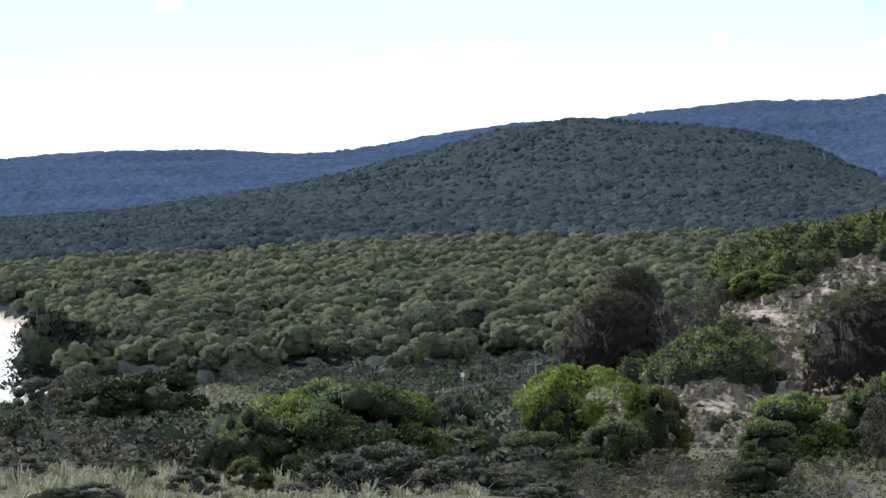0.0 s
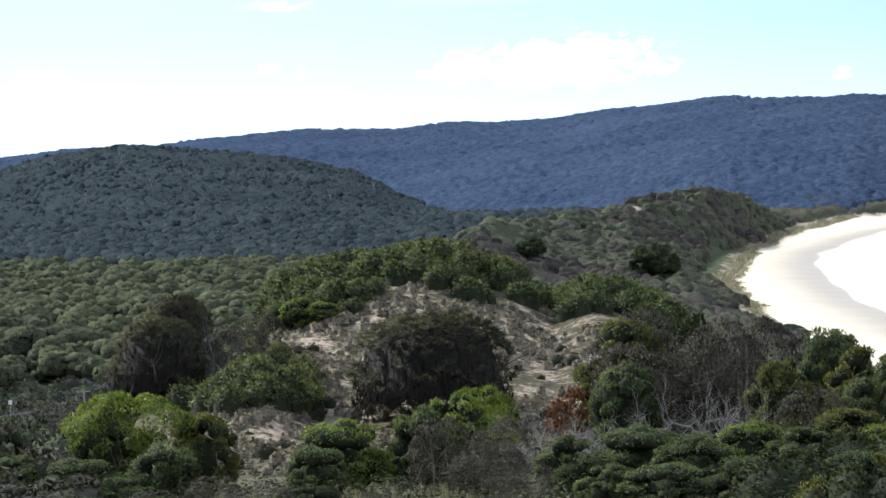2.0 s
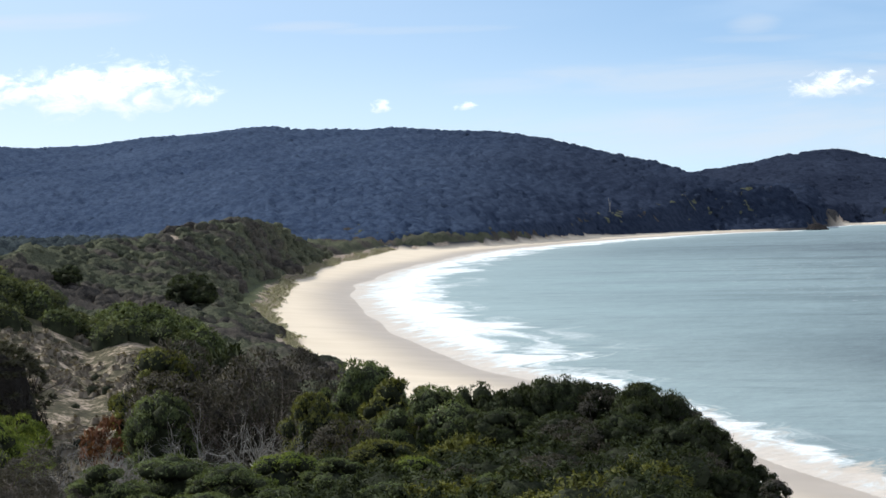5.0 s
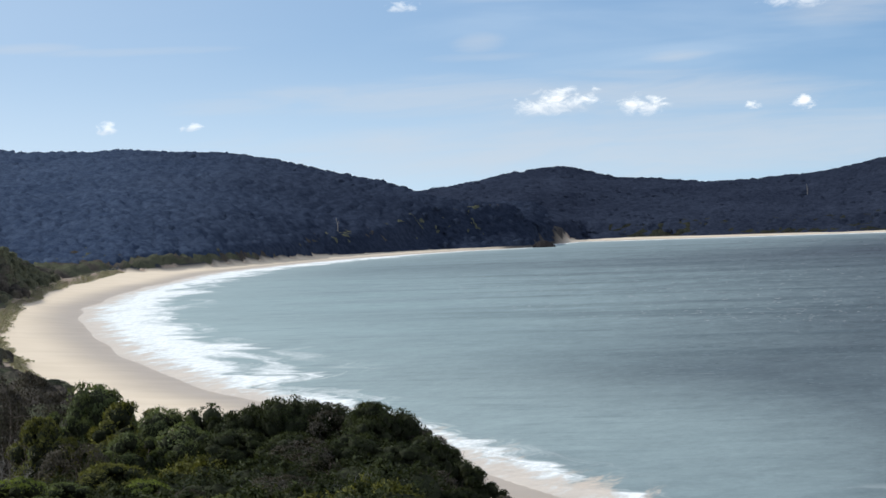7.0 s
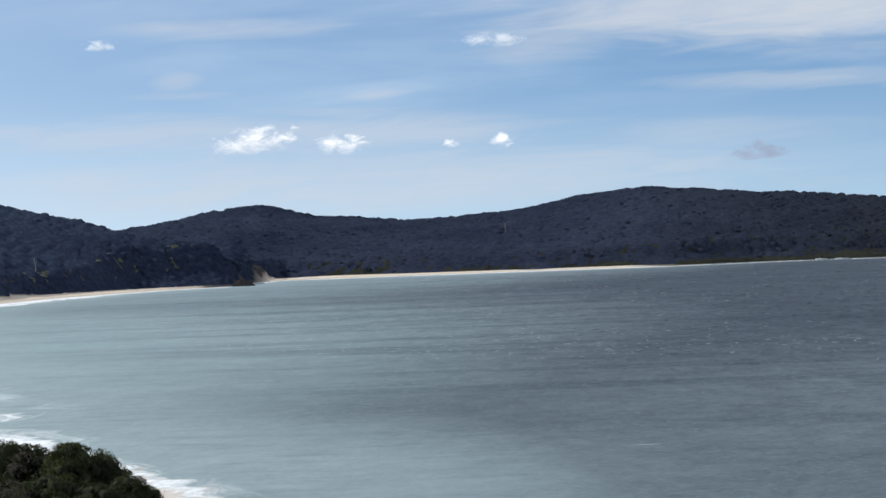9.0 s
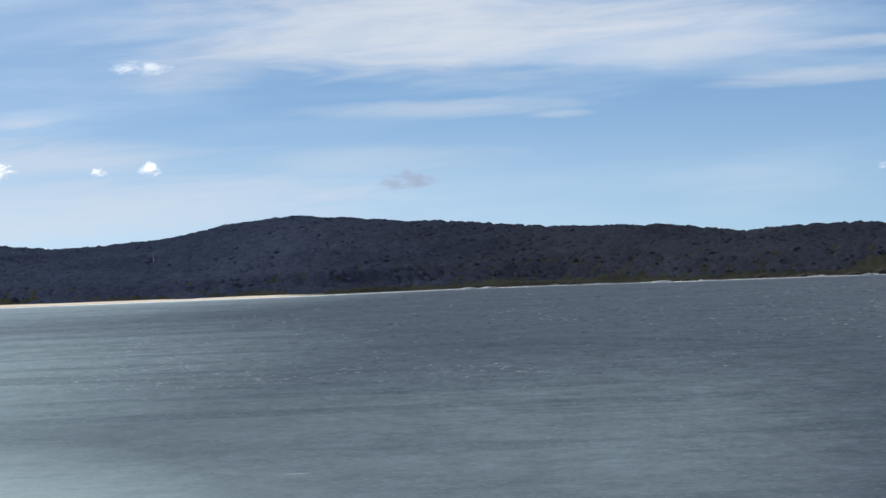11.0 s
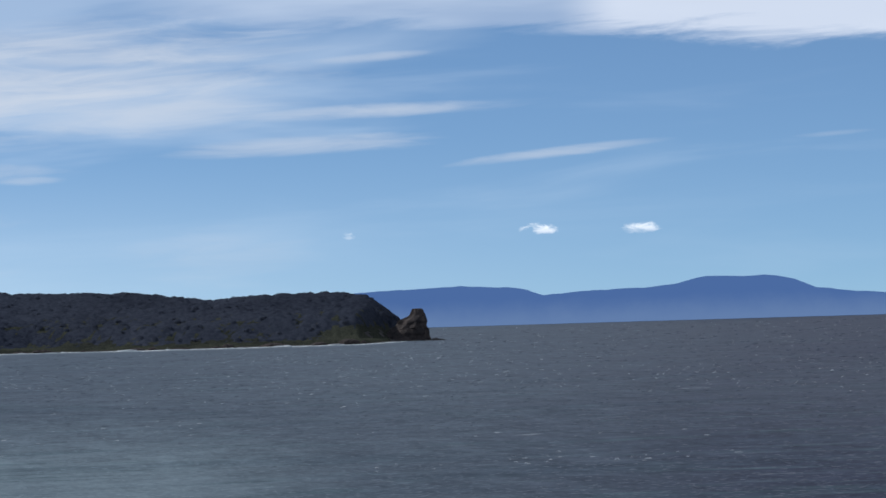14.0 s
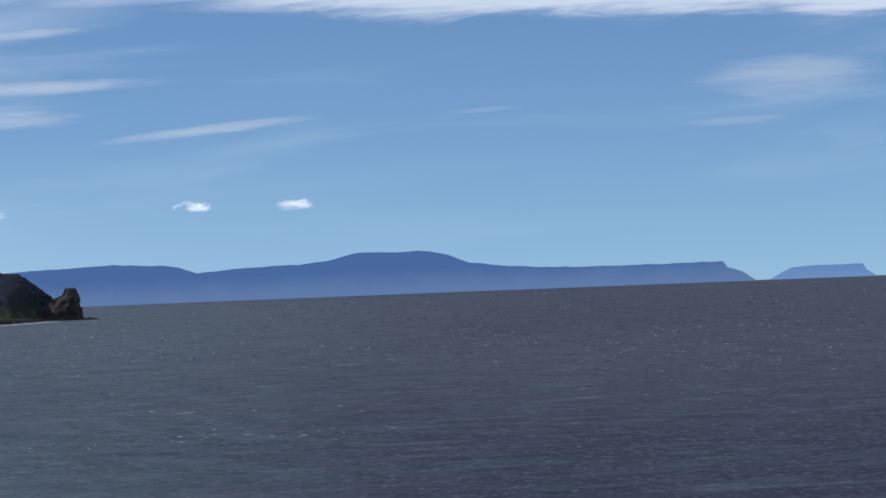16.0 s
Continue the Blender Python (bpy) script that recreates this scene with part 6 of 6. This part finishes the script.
sign = tagged(new("road_sign"), "small white sign on a dark post by the road", "sign")
sign.matrix_basis = pose(1.3, 470, at(1.3, 470))
part("post", *tube([(0, 0, -0.4), (0, 0, 2.5), (0, 0, 5.2)], [0.06, 0.06, 0.06], 6), TIMBER, sign)
bm = bmesh.new()
bmesh.ops.create_cube(bm, size=1.0, matrix=Matrix.Translation((0, -0.1, 4.9)) @ Matrix.Diagonal((0.5, 0.05, 0.6, 1)))
bmesh.ops.bevel(bm, geom=bm.edges[:], offset=0.015, segments=2, affect="EDGES")
me = bpy.data.meshes.new("panel")
bm.to_mesh(me)
bm.free()
me.materials.append(WHITE)
new("panel", me).parent = sign


def sea_stack(az, d, profile, label, blocks=0.0):
    """A crag of jointed rock: rings of uneven radius from left and right edges at each height, broken into blocks."""
    rows, segs, levels = [], 22, 26
    lat = np.array([math.cos(radians(az)), -math.sin(radians(az)), 0])
    out = np.array([math.sin(radians(az)), math.cos(radians(az)), 0])
    base = out * d
    zs = np.linspace(profile[0][0], profile[-1][0], levels)
    q = np.array(profile, float)
    lo, hi = np.interp(zs, q[:, 0], q[:, 1]), np.interp(zs, q[:, 0], q[:, 2])
    ang = np.arange(segs) * 2 * math.pi / segs
    col = rng.uniform(0.78, 1.08, segs)
    step = np.ones(segs)
    for n, (z, l, h) in enumerate(zip(zs, lo, hi)):
        if n % 4 == 0:
            step = 1 + blocks * rng.uniform(-1, 1, segs)
        r = (h - l) / 2 * col * step * (1 + rng.uniform(-0.02, 0.02, segs))
        c = base + lat * (l + h) / 2 + np.array([0, 0, z])
        ring = c + lat * (np.cos(ang) * r)[:, None] + out * (np.sin(ang) * r * 0.8)[:, None]
        ring[:, 2] += blocks * 4 * rng.uniform(-1, 1, segs) * (n == levels - 1)
        rows.append(ring)
    rows.append(np.repeat((base + lat * (lo[-1] + hi[-1]) / 2 + np.array([0, 0, zs[-1] + 0.6]))[None], segs, 0))
    r, c = np.meshgrid(np.arange(levels), np.arange(segs), indexing="ij")
    r, c = r.ravel(), c.ravel()
    e = (c + 1) % segs
    me = mesh_from("crag", np.concatenate(rows), np.stack([r * segs + c, r * segs + e, (r + 1) * segs + e, (r + 1) * segs + c], 1), [ROCK], smooth_shade=False)
    return tagged(new("crag", me), label, "rock", "rocks along the shore")


sea_stack(38.3, 3500, [(-4, -40, 18), (1, -38, 15), (3, -36, 13.6), (9, -33, 12.6), (14, -27, 11.8), (16, -23, 11.2), (20.5, -20, 10.4), (22.5, -15, 9.4), (25, -9, 8.4), (28.5, -7.5, 6.6), (31.5, -6.5, 4.5)], "tall brown rock stack standing off a headland", 0.1)
sea_stack(38.55, 3490, [(-3, -12, 14), (0.3, -10, 12), (1.0, -6, 8), (1.8, -2, 4)], "low wave-washed reef rock beside a headland")
sea_stack(20.95, 3052, [(-3, -12, 12), (1, -11, 10), (3.5, -8, 6), (5.5, -4, 3)], "dark rock at the foot of a bluff")

for q in range(15):
    az = 31.8 + 0.44 * q + 0.16 * math.sin(q * 3.7)
    w = 9 + 5 * math.sin(q * 2.3)
    h = (1.5 + 0.9 * math.sin(q * 1.7)) * (1 + 1.3 * max(0.0, (az - 33.5) / 4.5))
    sea_stack(az, float(along(az, NORTH)) + 4, [(-3, -w, w), (0.4, -w * 0.9, w * 0.88), (h * 0.6, -w * 0.72, w * 0.8), (h * 0.9, -w * 0.55, w * 0.6), (h, -w * 0.3, w * 0.35)], "low brown wave-washed rock at the foot of a headland", 0.16)

# white water thrown up where the swell meets the rocks
pieces = []
for q in range(13):
    az = 30.4 + 0.6 * q + 0.3 * math.sin(q * 4.3)
    dist = float(along(az, NORTH)) - 16
    w, h = 7 + 5 * math.sin(q * 2.9), 0.75 + 0.5 * math.sin(q * 1.3 + 1)
    px, py = dist * math.sin(radians(az)), dist * math.cos(radians(az))
    pieces.append(blob(px, py, 0.1, w, 4.0, max(h, 0.4), 0.35, 4, 12))
v, f = join(pieces)
tagged(new("shore_break", mesh_from("shore_break", v, f, [FOAM])), "white water breaking on rocks below a headland", "waves", kind="stuff")


def dead_tree(x, y, high):
    """A pale bare trunk with a few limbs, standing out of the forest."""
    ob = tagged(new("dead_tree"), "pale bare dead tree standing on a forested hill", "dead tree", "dead trees on the hills")
    ob.matrix_basis = pose(x, y, at(x, y), 0, 0, 0)
    part("trunk", *tube([(0, 0, 0), (0.3, 0, high * 0.5), (-0.6, 0, high * 0.8), (-1.1, 0, high)], [0.4, 0.35, 0.25, 0.15], 6), DEAD, ob)
    part("limb", *tube([(0.1, 0, high * 0.55), (0.9, 0, high * 0.75), (1.0, 0, high * 0.85)], [0.2, 0.16, 0.08], 5), DEAD, ob)
    return ob


dead_tree(873.8, 2754.7, 15.0)
dead_tree(1579.5, 3345.9, 15.0)
for q in range(11):
    ang, dist = radians(-2.0 + 0.8 * q + 0.3 * math.sin(q * 5.1)), 2420 + 330 * (0.5 + 0.5 * math.sin(q * 2.7))
    dead_tree(dist * math.sin(ang), dist * math.cos(ang), 13.5 + 1.5 * math.sin(q * 1.9))

# short wind waves that stand out of the water, and the foam crests of some
def wave_ridges(x, y, wide, high, deep):
    """Low tent-shaped ridges of water, each a front and a back with tapered ends."""
    n = len(x)
    ang = 0.55 + rng.normal(0, 0.25, n)
    ux, uy = np.cos(ang), -np.sin(ang)
    rows = []
    for along_, across, up in ((-1, 0, 0), (-0.4, -0.5, 0), (0.4, -0.5, 0), (1, 0, 0), (-0.4, 0.1, 1), (0.4, 0.1, 0.85), (-0.4, 0.6, 0), (0.4, 0.6, 0)):
        rows.append(np.stack([x + ux * along_ * wide - uy * across * deep, y + uy * along_ * wide + ux * across * deep, np.where(up > 0, high * up, -0.03)], 1))
    v = np.stack(rows, 1).reshape(-1, 3)
    b = (np.arange(n) * 8)[:, None]
    faces = [b + np.array([q]) for q in ((1, 2, 5, 4), (4, 5, 7, 6), (0, 1, 4, 6), (2, 3, 7, 5))]
    return v, np.concatenate(faces)


def wave_material():
    """The water of the small waves: the sea's own colours, varied from wave to wave."""
    m, t, b, o = material("wave_water")
    c = mix_col(t, attr(t, "turbid_glare"), (0.022, 0.025, 0.042), (0.25, 0.33, 0.345))
    each = t.nodes.new("ShaderNodeNewGeometry").outputs["Random Per Island"]
    c = mix_col(t, 1.0, c, mix_col(t, each, (0.74, 0.74, 0.76), (1.25, 1.25, 1.23)), "MULTIPLY")
    t.links.new(c, b.inputs["Base Color"])
    b.inputs["Roughness"].default_value = 0.4
    b.inputs["Specular IOR Level"].default_value = 0.04
    return m


n = 52000
ang, d = np.radians(rng.uniform(14, 53, n)), 1 / rng.uniform(1 / 4600, 1 / 480, n)
x, y = d * np.sin(ang), d * np.cos(ang)
keep = (inland(x, y) < -70 - 60 * value_noise(x, y, 120, 74)) & (value_noise(x, y, 260, 75) + 0.5 * value_noise(x, y, 60, 76) > rng.uniform(-1.2, 0.5, n))
x, y, d = x[keep], y[keep], d[keep]
grow = (d / 1500) ** 0.5
v, f = wave_ridges(x, y, rng.uniform(0.7, 2.2, len(x)) * grow, rng.uniform(0.08, 0.26, len(x)) * grow * (1 - 0.8 * smooth(turbid_glare_water(x, y), 0.2, 0.7)) * (0.35 + 0.65 * smooth(d, 700, 1300)), rng.uniform(0.8, 1.8, len(x)))
tagged(new("wind_waves", mesh_from("wind_waves", v, f, [wave_material()], dict(turbid_glare=turbid_glare_water(v[:, 0], v[:, 1])), smooth_shade=False)), "short wind waves ruffling a grey-green sea", "waves", kind="stuff")
n = 11000
ang, d = np.radians(rng.uniform(19.5, 53, n)), 1 / rng.uniform(1 / 4600, 1 / 900, n)
x, y = d * np.sin(ang), d * np.cos(ang)
keep = (inland(x, y) < -250 - 250 * value_noise(x, y, 300, 71)) & (value_noise(x, y, 420, 72) + 0.6 * value_noise(x, y, 90, 73) > rng.uniform(-0.6, 1.3, n) + 0.3 - 0.85 * smooth(d, 1300, 2800))
x, y, d = x[keep], y[keep], d[keep]
grow = (d / 1500) ** 0.4
v, f = wave_ridges(x, y, rng.uniform(0.4, 1.4, len(x)) ** 1.8 * grow, rng.uniform(0.04, 0.11, len(x)) * grow, rng.uniform(0.4, 1.0, len(x)))
tagged(new("whitecaps", mesh_from("whitecaps", v, f, [FOAM])), "scattered white foam crests of wind waves", "waves", kind="stuff")
